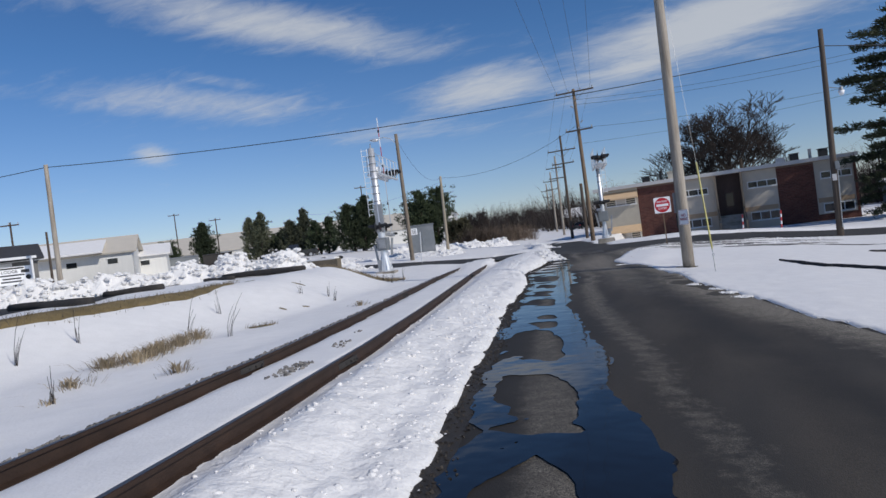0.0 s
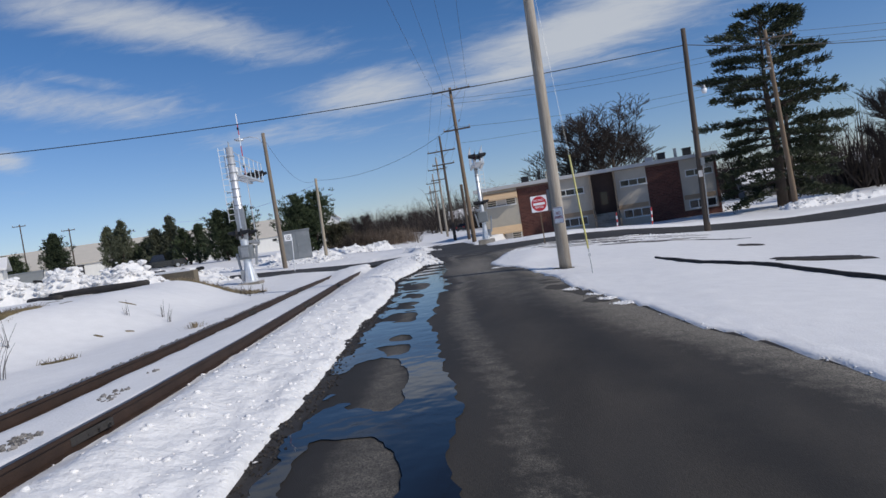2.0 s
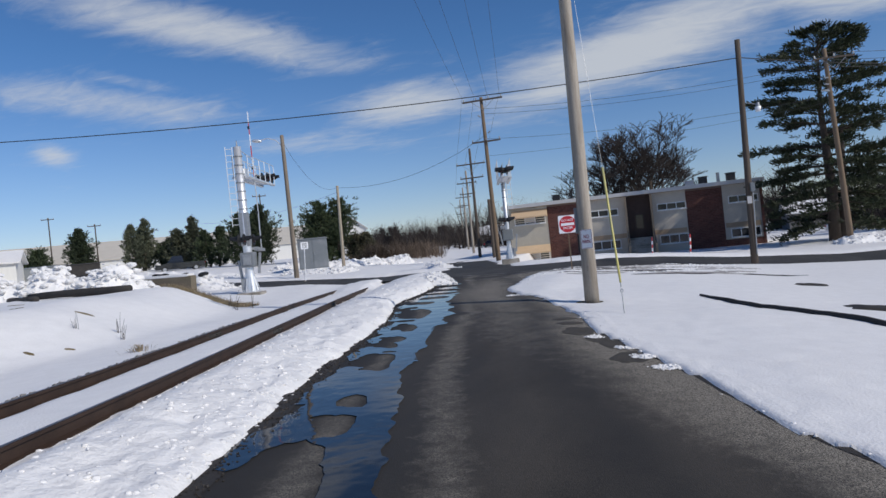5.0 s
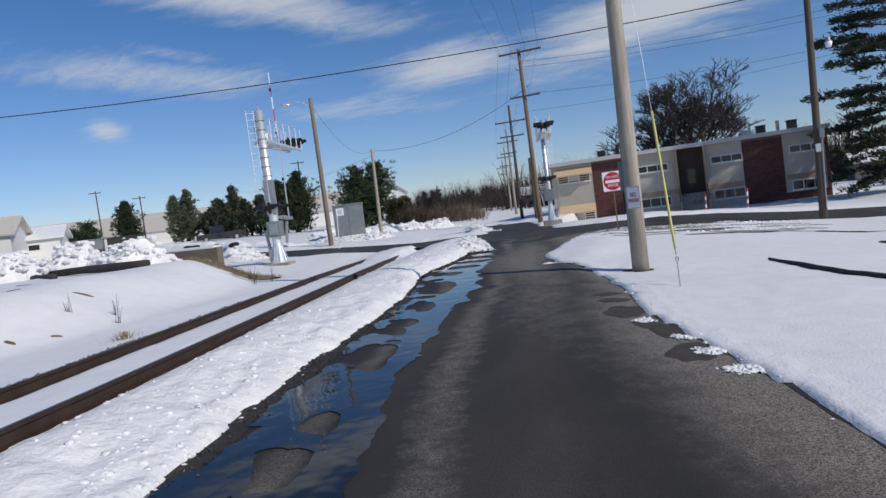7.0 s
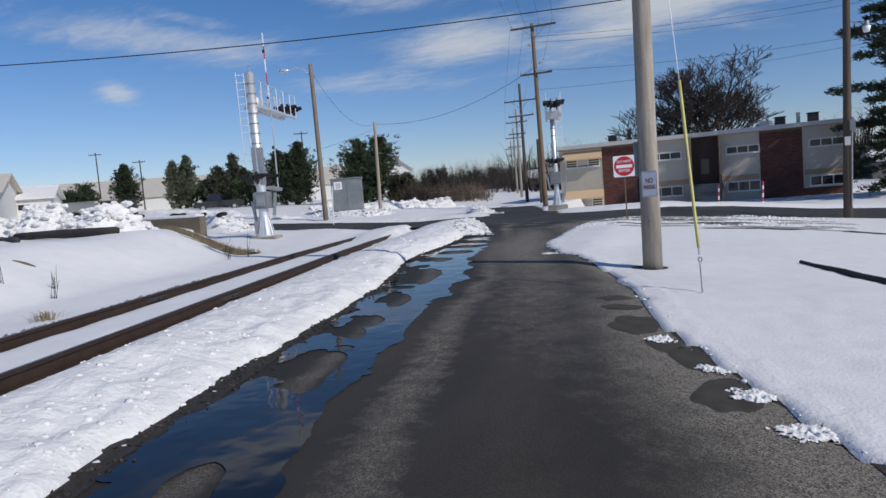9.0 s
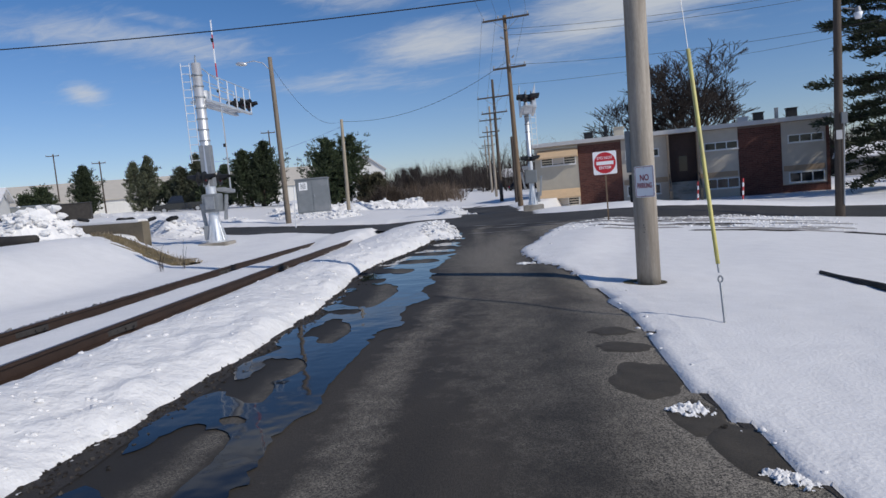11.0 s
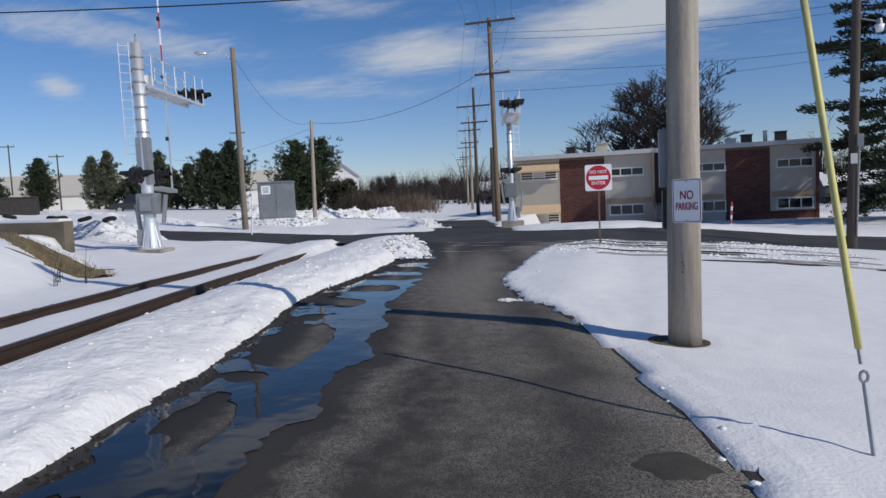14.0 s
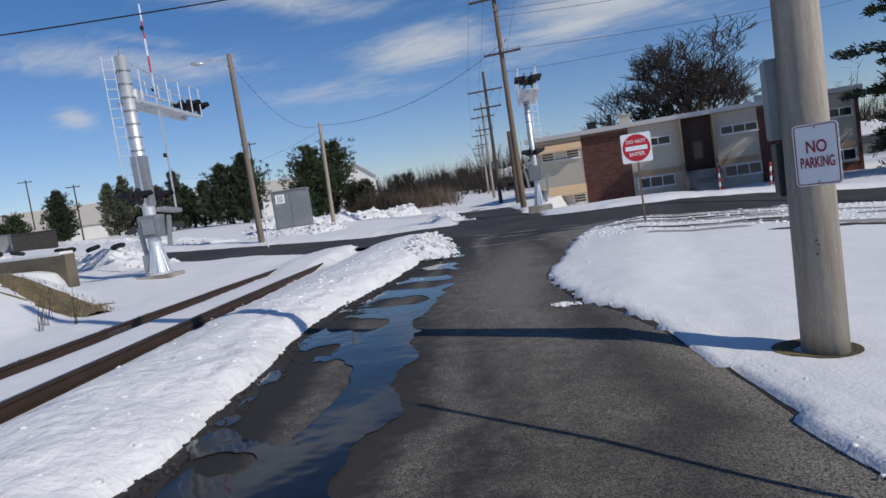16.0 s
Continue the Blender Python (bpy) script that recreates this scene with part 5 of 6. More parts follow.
def cantilever(m, height, reach, arm_z, gate, slim=1.0):
    sig = thing("crossing_signal", "silver cantilever railway crossing signal with raised gate arm", "crossing signal", m, "crossing signals")
    bm = boxed((1.1, 1.1, 0.5), (0, 0, 0.1), (0, 0, 0), 0.04)
    part("footing", bm, M_CONCRETE, sig, "concrete footing block")
    bm = rodded((0, 0, 0.35), (0, 0, 0.42), 0.42 * slim, seg=24)
    rod(bm, (0, 0, 0.42), (0, 0, 1.25), 0.33 * slim, 0.215 * slim, 24)
    part("base_flange", bm, M_ALU, sig)
    for q in range(8):
        turn = math.pi / 8 + q * math.pi / 4
        c, w = math.cos(turn), math.sin(turn)
        part("rib", rodded((0.39 * slim * c, 0.39 * slim * w, 0.42), (0.215 * slim * c, 0.215 * slim * w, 1.15), 0.022, 0.012, 6), M_ALU, sig)
    v2, f2 = tube([(0, 0, 0.35), (0, 0, 1.1), (0, 0, 2.4), (0, 0, height)], [0.24 * slim, 0.205 * slim, 0.20 * slim, 0.18 * slim], 20)
    raw("mast", v2, f2, M_ALU, sig, "polished aluminium mast", True)
    for z in np.arange(4.3, height - 0.2, 0.42):
        part("collar", rodded((0, 0, z), (0, 0, z + 0.05), 0.212 * slim, seg=20), M_STEEL, sig)
    part("finial", rodded((0, 0, height), (0, 0, height + 0.3), 0.05, 0.02, 8), M_STEEL, sig)
    lad = part("ladder", rodded((-0.22, -0.11, 3.5), (-0.22, -0.11, height), 0.018, seg=6), M_ALU, sig)
    part("stile", rodded((-0.50, -0.25, 3.5), (-0.50, -0.25, height), 0.018, seg=6), M_ALU, lad)
    for z in np.arange(3.6, height - 0.05, 0.3):
        part("rung", rodded((-0.22, -0.11, z), (-0.50, -0.25, z), 0.016, seg=6), M_ALU, lad)
    for z in np.arange(3.8, height, 1.0):
        part("ladder_stay", rodded((-0.28, -0.08, z), (-0.1, -0.05, z), 0.014, seg=6), M_ALU, sig)
    part("cover_panel", boxed((0.42 * slim, 0.34 * slim, 1.6 * slim), (0, -0.02, 3.35), (0, 0, 0), 0.03), M_STEEL, sig, "grey metal cover panel")
    # the arm reaches along +y
    arm = part("cantilever_arm", boxed((0.14, reach, 0.1), (-0.32, reach / 2, arm_z), (0, 0, 0), 0.01), M_ALU, sig)
    part("chord", boxed((0.14, reach, 0.1), (0.32, reach / 2, arm_z), (0, 0, 0), 0.01), M_ALU, arm)
    part("chord", boxed((0.05, reach * 0.9, 0.06), (-0.32, reach * 0.45, arm_z + 0.55)), M_ALU, arm)
    bm = bmesh.new()
    for k in range(int(reach / 0.16)):
        box(bm, (0.62, 0.05, 0.03), (0, 0.1 + k * 0.16, arm_z + 0.07))
    part("walkway_grating", bm, M_ALU, arm)
    for k in range(int(reach / 0.9) + 1):
        yy = min(0.2 + k * 0.9, reach - 0.05)
        for s in (-1, 1):
            part("railing_post", rodded((s * 0.37, yy, arm_z), (s * 0.37, yy, arm_z + 1.05), 0.022, seg=6), M_ALU, arm)
    for s in (-1, 1):
        for z in (0.55, 1.05):
            part("railing", rodded((s * 0.37, 0.1, arm_z + z), (s * 0.37, reach, arm_z + z), 0.02, seg=6), M_ALU, arm)
    part("knee_box", boxed((0.5, 0.42, 0.36), (0.0, 0.35, arm_z + 0.25), (0, 0, 0), 0.02), M_ALU, arm)
    part("stay", rodded((0, 0.1, height - 0.05), (0, reach * 0.55, arm_z + 1.05), 0.02, seg=6), M_ALU, arm)
    bm = rodded((0, reach - 0.55, arm_z + 0.45), (0, reach + 0.35, arm_z + 0.45), 0.03, seg=8)
    part("light_bar", bm, M_BLACK, sig)
    for yy in (reach - 0.45, reach + 0.3):
        flasher(sig, (-0.18, yy, arm_z + 0.42), -90)
        flasher(sig, (0.18, yy, arm_z + 0.42), 90)
    # lower lights
    part("light_bar", rodded((0, -0.75, 2.85), (0, 0.75, 2.85), 0.03, seg=8), M_BLACK, sig)
    for yy in (-0.68, 0.68):
        flasher(sig, (-0.16, yy, 2.85), -90)
        flasher(sig, (0.16, yy, 2.85), 90)
    part("gate_mechanism", boxed((0.66, 0.56, 0.72), (0.02, 0.0, 1.9), (0, 0, 0), 0.07), M_GREYBOX, sig, "grey gate mechanism housing")
    part("mechanism_cover", boxed((0.4, 0.06, 0.5), (0.02, -0.3, 1.9), (0, 0, 0), 0.04), M_STEEL, sig)
    part("counterweight", boxed((0.10, 0.16, 1.1), (-0.48, 0.2, 1.35), (0, -6, 0), 0.02), M_STEEL, sig)
    part("counterweight", boxed((0.10, 0.16, 1.0), (0.45, 0.2, 1.7), (0, 8, 0), 0.02), M_STEEL, sig)
    part("gate_bracket", boxed((0.3, 1.2, 0.14), (0.30, 0.75, 2.38), (-4, 0, 0), 0.02), M_STEEL, sig)
    part("cable_box", boxed((0.2, 0.2, 0.55), (-0.3, -0.1, 0.75), (0, 0, 0), 0.02), M_STEEL, sig)
    if gate:
        n, z0 = 12, 2.4
        for k in range(n):
            a, b = z0 + (gate - z0) * k / n, z0 + (gate - z0) * (k + 1) / n
            part("gate_arm", boxed((0.035, 0.085 - 0.04 * k / n, b - a), (0.30, 1.25 + 0.05 * math.sin(k * 0.5), (a + b) / 2)), M_ORANGE if k % 2 == 0 and k > 5 else M_ALU if k < 6 else M_WHITEPAINT, sig, "red and white striped gate arm segment")
        for z in (4.2, 6.4, 8.4):
            part("gate_lamp", boxed((0.09, 0.09, 0.14), (0.30, 1.14, z), (0, 0, 0), 0.02), M_BLACK, sig)
    return sig


cantilever(pose(-15.0, 32.75, 0.0, 0, 0, 14), 7.3, 4.6, 5.85, 9.2)
cantilever(pose(-4.9, 46.9, 0.0, 0, 0, 192), 5.9, 4.2, 5.2, 0, 0.68)

# ---- signal house ----
cab = thing("equipment_cabinet", "large grey metal signal equipment cabinet on short legs", "cabinet", pose(-21.9, 53.2, 0.62, 0, 0, 24))
part("body", boxed((1.95, 1.35, 2.15), (0, 0, 1.3), (0, 0, 0), 0.03), M_GREYBOX, cab)
part("roof", boxed((2.05, 1.45, 0.08), (0, 0, 2.41), (0, 0, 0), 0.02), M_GREYBOX, cab)
door = part("door", boxed((0.9, 0.03, 1.95), (0.46, -0.685, 1.3), (0, 0, 0), 0.01), M_GREYBOX, cab)
part("handle", boxed((0.03, 0.05, 0.2), (0.1, -0.72, 1.3)), M_STEEL, door)
part("door", boxed((0.9, 0.03, 1.95), (-0.46, -0.685, 1.3), (0, 0, 0), 0.01), M_GREYBOX, cab)
lab = part("notice", boxed((0.5, 0.012, 0.5), (-0.52, -0.705, 1.95)), M_WHITEPAINT, cab, "white notice with illegible lines")
for k in range(5):
    part("print_bar", boxed((0.36 - 0.05 * (k % 2), 0.006, 0.03), (-0.52, -0.712, 2.1 - 0.075 * k)), M_TEXT, lab)
for x in (-0.85, 0.85):
    for y in (-0.55, 0.55):
        part("leg", boxed((0.12, 0.12, 0.45), (x, y, 0.05)), M_STEEL, cab)
cab.scale = (1.16, 1.16, 1.1)
marker = thing("marker_post", "thin white snow marker post", "post", pose(-17.3, 42.6, 0.2, 0, 4, 0))
part("shaft", rodded((0, 0, -0.1), (0, 0, 2.3), 0.03, seg=8), M_WHITEPAINT, marker)

# concrete retaining wall beside the street; base colour holds stains and its face's shade
M_WALL = surface("stained_shaded_concrete", (0.15, 0.125, 0.09), 0.95, vary=0.35, scale=1.2, fine=30, bump=0.5, dist=0.015, second=(0.08, 0.07, 0.05))
wall = thing("retaining_wall", "stained concrete retaining wall, colour darkened for shade, topped with snow", "wall", Matrix())
for k in range(5):
    x0, x1 = -17.2 - 3.6 * k, -17.2 - 3.6 * (k + 1)
    bm = boxed((3.58, 0.38, 2.1), ((x0 + x1) / 2, 31.55 + 0.12 * k, 0.42 + 0.06 * k), (0, 1, -2), 0.02)
    part("wall_segment", bm, M_WALL, wall)
    bm = boxed((3.3, 0.5, 0.12), ((x0 + x1) / 2, 31.6 + 0.12 * k, 1.5 + 0.06 * k), (0, 1, -2), 0.05)
    part("wall_snow", bm, M_SNOW, wall, "snow lying on the wall")
for k in range(11):
    x, y = -20.6 - 1.05 * k - (1.2 if k > 3 else 0) - 0.3 * (k % 3), 36.95 + 0.05 * k
    bm = bmesh.new()
    z = flat_z(x, y) + 0.98
    for q in range(20):
        a, b2 = 2 * math.pi * q / 20, 2 * math.pi * (q + 1) / 20
        rod(bm, (x + 0.22 * math.cos(a), y + 0.20 * math.sin(a), z + 0.05 * math.sin(a + k)), (x + 0.22 * math.cos(b2), y + 0.20 * math.sin(b2), z + 0.05 * math.sin(b2 + k)), 0.085, seg=6)
    tagged(part("old_tyre", bm, M_RUBBER), "old black tyre lying half buried on a snow bank", "tyre", "tyres along the wall")

# ---- apartment house ----
def window(parent, x0, x1, z0, z1, y, lights=3):
    w = new("window")
    w.parent = parent
    bm = boxed((x1 - x0, 0.10, 0.07), ((x0 + x1) / 2, y - 0.03, z1 - 0.035))
    box(bm, (x1 - x0, 0.10, 0.07), ((x0 + x1) / 2, y - 0.03, z0 + 0.035))
    for k in range(lights + 1):
        x = x0 + 0.03 + (x1 - x0 - 0.06) * k / lights
        box(bm, (0.06, 0.10, z1 - z0 - 0.14), (x, y - 0.03, (z0 + z1) / 2))
    part("frame", bm, M_TRIM, w, "white window frame")
    for k in range(lights):
        a = x0 + 0.06 + (x1 - x0 - 0.12) * k / lights + 0.03
        b = x0 + 0.06 + (x1 - x0 - 0.12) * (k + 1) / lights - 0.03
        part("pane", boxed((b - a, 0.02, z1 - z0 - 0.14), ((a + b) / 2, y + 0.0, (z0 + z1) / 2)), M_GLASS, w)
        if k == 1 and x0 < -4:
            part("blind", boxed((b - a, 0.004, (z1 - z0) * 0.75), ((a + b) / 2, y - 0.013, (z0 + z1) / 2 + 0.05)), M_FASCIA, w, "pale drawn blind")
    part("sill", boxed((x1 - x0 + 0.1, 0.16, 0.05), ((x0 + x1) / 2, y - 0.06, z0 - 0.03)), M_TRIM, w)
    return w


def brick_face(parent, x0, x1, z0, z1, y):
    part("mortar_bed", boxed((x1 - x0, 0.2, z1 - z0), ((x0 + x1) / 2, y + 0.115, (z0 + z1) / 2)), M_BRICKJOINT, parent)
    verts, faces = [], []
    L, H, g = 0.40, 0.13, 0.014
    rows = int((z1 - z0) / (H + g))
    for r in range(rows):
        x = x0 - (L / 2 if r % 2 else 0)
        while x < x1:
            a, b = max(x, x0), min(x + L, x1)
            if b - a > 0.05:
                o, z, d = len(verts), z0 + r * (H + g), rng.uniform(0, 0.004)
                verts += [(a, y - d, z), (b, y - d, z), (b, y - d, z + H), (a, y - d, z + H), (a, y + 0.02, z), (b, y + 0.02, z), (b, y + 0.02, z + H), (a, y + 0.02, z + H)]
                faces += [(o, o + 1, o + 2, o + 3), (o + 4, o, o + 3, o + 7), (o + 1, o + 5, o + 6, o + 2), (o + 3, o + 2, o + 6, o + 7), (o + 4, o + 5, o + 1, o)]
            x += L + g
    ob = raw("brickwork", verts, faces, M_BRICK, parent, "dark red brick courses")
    ob["kind"] = "stuff"
    return ob


def apartment():
    h = thing("apartment_building", "low two-storey apartment building of dark brick and cream panels", "building", pose(0, 66.4, 0.2, 0, 0, 0.8))
    z0, z1 = -1.3, 4.17
    part("core", boxed((21.6, 9.0, z1 - z0 - 0.1), (3.05, 4.9, (z0 + z1) / 2)), M_PANEL, h)
    brick_face(h, 13.75, 13.98, z0, z1, -0.02)
    # sections of the front
    brick_face(h, -4.4, -0.95, z0, z1, 0.0)
    brick_face(h, 7.75, 10.75, z0, z1, 0.0)
    brick_face(h, 10.75, 13.75, z0, -0.55, 0.0)
    for a, b in ((-8.0, -4.4),):
        part("siding_back", boxed((b - a, 0.3, z1 - z0), ((a + b) / 2, 0.2, (z0 + z1) / 2)), M_SIDING, h)
        for k in range(int((z1 - z0) / 0.2)):
            part("siding_board", boxed((b - a, 0.03, 0.19), ((a + b) / 2, 0.035, z0 + 0.1 + k * 0.2), (6, 0, 0)), M_SIDING, h)
    for a, b in ((-0.95, 2.6), (4.85, 7.75), (10.75, 13.75)):
        part("wall_panel", boxed((b - a, 0.3, z1 - z0), ((a + b) / 2, 0.21, (z0 + z1) / 2)), M_PANEL, h, "pale stucco panel")
        part("spandrel", boxed((b - a - 0.2, 0.05, 0.4), ((a + b) / 2, 0.05, 0.68)), M_BAND, h, "tan spandrel band")
    for a, b in ((-0.65, 1.95), (5.3, 7.75), (11.2, 13.6)):
        window(h, a, b, 2.58, 3.2, 0.05, 3)
        window(h, a, b, -0.42, 0.38, 0.05, 3)
    window(h, -7.5, -4.6, 2.6, 3.4, 0.03, 3)
    window(h, -7.2, -4.5, -0.85, 0.0, 0.03, 3)
    for z in (3.95, 0.62):
        bm = bmesh.new()
        pts = [(0.0, 0.0), (-0.75, -0.62), (-0.75, -0.74), (0.0, -0.74)]
        for x in (-7.7, -4.4):
            for dy, dz in pts:
                bm.verts.new((x, dy + 0.02, z + dz))
        bm.verts.ensure_lookup_table()
        vs = list(bm.verts)
        for i in range(3):
            bm.faces.new((vs[i], vs[i + 1], vs[i + 5], vs[i + 4]))
        bm.faces.new(vs[:4])
        bm.faces.new(vs[4:][::-1])
        part("awning", bm, M_AWNING, h, "tan sloping awning")
    # recessed entry
    part("entry_back", boxed((2.25, 0.1, z1 - z0), (3.72, 0.42, (z0 + z1) / 2)), M_DOORWELL, h, "dark recessed entry")
    for x in (2.62, 4.83):
        part("entry_side", boxed((0.16, 1.0, z1 - z0), (x, -0.1, (z0 + z1) / 2)), M_BAND, h)
    d = part("door", boxed((1.0, 0.06, 2.1), (3.72, 0.34, 1.6), (0, 0, 0), 0.01), M_DOORWELL, h, "dark entry door")
    part("door_glass", boxed((0.6, 0.02, 1.2), (3.72, 0.30, 1.8)), M_GLASS, d)
    for k in range(8):
        part("step", boxed((2.0, 0.34, 0.19), (3.72, -2.3 + 0.3 * k, -1.05 + 0.19 * k)), M_CONCRETE, h)
    for x in (2.62, 4.82):
        part("stair_wall", boxed((0.2, 2.4, 1.3), (x, -1.3, -0.35), (22, 0, 0)), M_BAND, h, "tan stair wall")
        part("handrail", rodded((x, -2.4, -0.2), (x, -0.1, 1.35), 0.03, seg=6), M_BLACK, h)
    roof = part("roof", boxed((22.7, 9.9, 0.18), (2.78, 4.65, 4.36), (0, 0, 0), 0.02), M_FASCIA, h)
    part("fascia", boxed((22.75, 0.06, 0.32), (2.78, -0.33, 4.36)), M_FASCIA, roof, "pale metal fascia")
    part("soffit", boxed((22.6, 0.36, 0.05), (2.78, -0.13, 4.2)), M_BAND, roof)
    part("roof_snow", boxed((22.3, 9.3, 0.1), (2.78, 4.75, 4.5), (0, 0, 0), 0.04), M_SNOW, roof, "thin snow on the roof")
    for x, y, s, hh, m in ((-3.6, 2.2, 0.7, 0.6, M_BLACK), (-2.2, 2.6, 0.3, 1.0, M_BLACK), (-1.1, 2.0, 0.8, 0.75, M_SIDING), (8.4, 2.0, 0.7, 0.45, M_FASCIA), (9.6, 2.4, 0.7, 0.7, M_BLACK), (10.9, 2.3, 0.25, 0.9, M_STEEL), (11.9, 2.0, 0.7, 0.75, M_BLACK)):
        u = part("roof_unit", boxed((s, s, hh), (x, y, 4.52 + hh / 2), (0, 0, 0), 0.02), m, roof)
        part("cap", boxed((s * 1.2, s * 1.2, 0.06), (x, y, 4.55 + hh)), m, u)
    return h


# one very dark brown for the entry's back and its door
M_DOORWELL = surface("dark_entry_brown", (0.05, 0.03, 0.024), 0.8, vary=0.25, scale=3, fine=40, bump=0.1)
apartment()
for x, y in ((4.3, 60.5), (7.1, 59.6)):
    p = thing("barrier_post", "red and white striped barrier post in snow", "post", pose(x, y, flat_z(x, y), 0, 3, 0), "striped posts")
    for k in range(6):
        part("stripe", rodded((0, 0, 0.28 * k), (0, 0, 0.28 * k + 0.28), 0.06, seg=10), M_ORANGE if k % 2 else M_WHITEPAINT, p)


# ---- vegetation ----
def limb_tree(seed, height, spread, levels=5, r0=0.22, split=3):
    """Verts and faces of thick wood and of twigs of a bare tree."""
    g = random.Random(seed)
    wood, twigs = ([], []), ([], [])

    def grow(p, d, length, r, level):
        n = 3
        pts, q = [p], p
        for _ in range(n):
            d = (d + Vector((g.gauss(0, 0.12), g.gauss(0, 0.12), g.gauss(0.04, 0.08)))).normalized()
            q = q + d * (length / n)
            pts.append(q)
        radii = [r * (1 - 0.42 * k / n) for k in range(n + 1)]
        radii = [max(q, 0.018) for q in radii]
        v2, f2 = tube(pts, radii, 6 if level < 2 else (4 if level < 4 else 3))
        target = wood if level < 3 else twigs
        o = len(target[0])
        target[0].extend(v2)
        target[1].extend(tuple(o + k for k in ff) for ff in f2)
        if level >= levels:
            return
        kids = split + (1 if level == 0 else 0) + (g.random() < 0.4)
        for k in range(kids):
            at = pts[-1] if k < 2 else pts[g.choice((1, 2))]
            a = g.uniform(0, 6.283)
            out = Vector((math.cos(a), math.sin(a), 0))
            nd = (d * (0.9 if level else 0.7) + out * spread * g.uniform(0.45, 1.0) + Vector((0, 0, 0.12))).normalized()
            grow(at, nd, length * g.uniform(0.62, 0.82), r * 0.56 * g.uniform(0.8, 1.1), level + 1)

    grow(Vector((0, 0, -0.2)), Vector((0, 0, 1)), height * 0.23, r0, 0)
    return wood, twigs


def bare_tree(seed, x, y, height, spread, label, levels=5, r0=0.22, split=3):
    t = thing("bare_tree", label, "tree", pose(x, y, flat_z(x, y), 0, 0, seed * 40), "bare trees")
    wood, twigs = limb_tree(seed, height, spread, levels, r0, split)
    raw("trunk", *wood, M_BARK, t, smooth=True)
    raw("crown", *twigs, M_TWIG, t)
    return t


bare_tree(21, 6.5, 84, 20, 0.85, "broad bare deciduous tree behind the apartment building", 7, 0.45, 3).scale = (1.5, 1.5, 1.0)
bare_tree(5, 14.6, 84, 8.5, 0.8, "small bare tree behind the apartment building", 5, 0.18)
far_bare = [bare_tree(11, -7, 108, 9.0, 0.7, "bare tree in the distance", 5, 0.2), bare_tree(12, 30, 96, 15.0, 0.7, "tall bare tree behind houses", 5, 0.35)]
for k in range(44):
    src = far_bare[k % 2]
    if k < 14:
        x, y, s = -16 + k * 1.9 + rng.uniform(-1, 1), rng.uniform(100, 130), rng.uniform(0.75, 1.1)
    elif k > 25:
        x, y, s = -78 + (k - 26) * 2.6 + rng.uniform(-1.5, 1.5), rng.uniform(140, 165), rng.uniform(0.85, 1.25)
    else:
        x, y, s = rng.uniform(18, 60), rng.uniform(95, 150), rng.uniform(0.7, 1.1)
    if k % 2:
        s *= 0.55
    c = copy_thing(src, pose(x, y, flat_z(x, y), 0, 0, rng.uniform(0, 360)))
    c.scale = (s, s, s)


def spray(verts, faces, p, d, size, n, g):
    """A clump of thin needle blades about the direction d."""
    for _ in range(n):
        e = (d + Vector((g.gauss(0, 0.55), g.gauss(0, 0.55), g.gauss(0.1, 0.45)))).normalized() * size * g.uniform(0.6, 1.2)
        s = e.cross(Vector((g.gauss(0, 1), g.gauss(0, 1), g.gauss(0, 1)))).normalized() * size * 0.11
        o = len(verts)
        q = p + Vector((g.gauss(0, size * 0.3), g.gauss(0, size * 0.3), g.gauss(0, size * 0.2)))
        verts += [q - s * 0.6, q + s * 0.6, q + e * 0.6 + s, q + e, q + e * 0.6 - s]
        faces.append((o, o + 1, o + 2, o + 3, o + 4))


def cedar(seed, height, width, clumps, size, stems=1, taper=1.0):
    """Foliage of an evergreen: upswept boughs round one or more stems, with an uneven, gappy outline."""
    g = random.Random(seed)
    verts, faces, tops = [], [], []
    for k in range(stems):
        a, d = 6.283 * k / max(stems, 1) + g.uniform(-0.5, 0.5), (0.24 if stems > 1 else 0) * width
        tops.append((d * math.cos(a), d * math.sin(a), height * (1.0 if k == 0 else g.uniform(0.78, 0.98))))
    per = width * (0.40 if stems > 1 else 0.5)
    boughs = max(60, clumps // 5)
    for b in range(boughs):
        tx, ty, th = tops[b % stems]
        u = (b + g.random()) / boughs
        a = g.uniform(0, 6.283)
        full = min(1.0, 0.55 + 1.6 * u) * (1 - u ** (2.7 - 1.65 * taper)) ** 0.9 + 0.05
        L = per * full * g.uniform(0.35, 1.25) * (1 + 0.2 * math.sin(2 * a + seed))
        d = Vector((math.cos(a), math.sin(a), 0))
        p0 = Vector((tx, ty, th * (0.02 + 0.90 * u)))
        lift = L * g.uniform(0.5, 1.35)
        for _ in range(8):
            q = 0.2 + 0.85 * g.random() ** 0.6
            p = p0 + d * (L * q) + Vector((0, 0, lift * q * q)) + Vector((g.gauss(0, 0.1), g.gauss(0, 0.1), g.gauss(0, 0.09))) * L
            spray(verts, faces, p, (d + Vector((0, 0, 0.9))).normalized(), size, 9, g)
    for tx, ty, th in tops:
        for q in range(10):
            spray(verts, faces, Vector((tx, ty, th * (0.86 + 0.013 * q))), Vector((0, 0, 1)), size * 0.7, 3, g)
    return verts, faces, tops


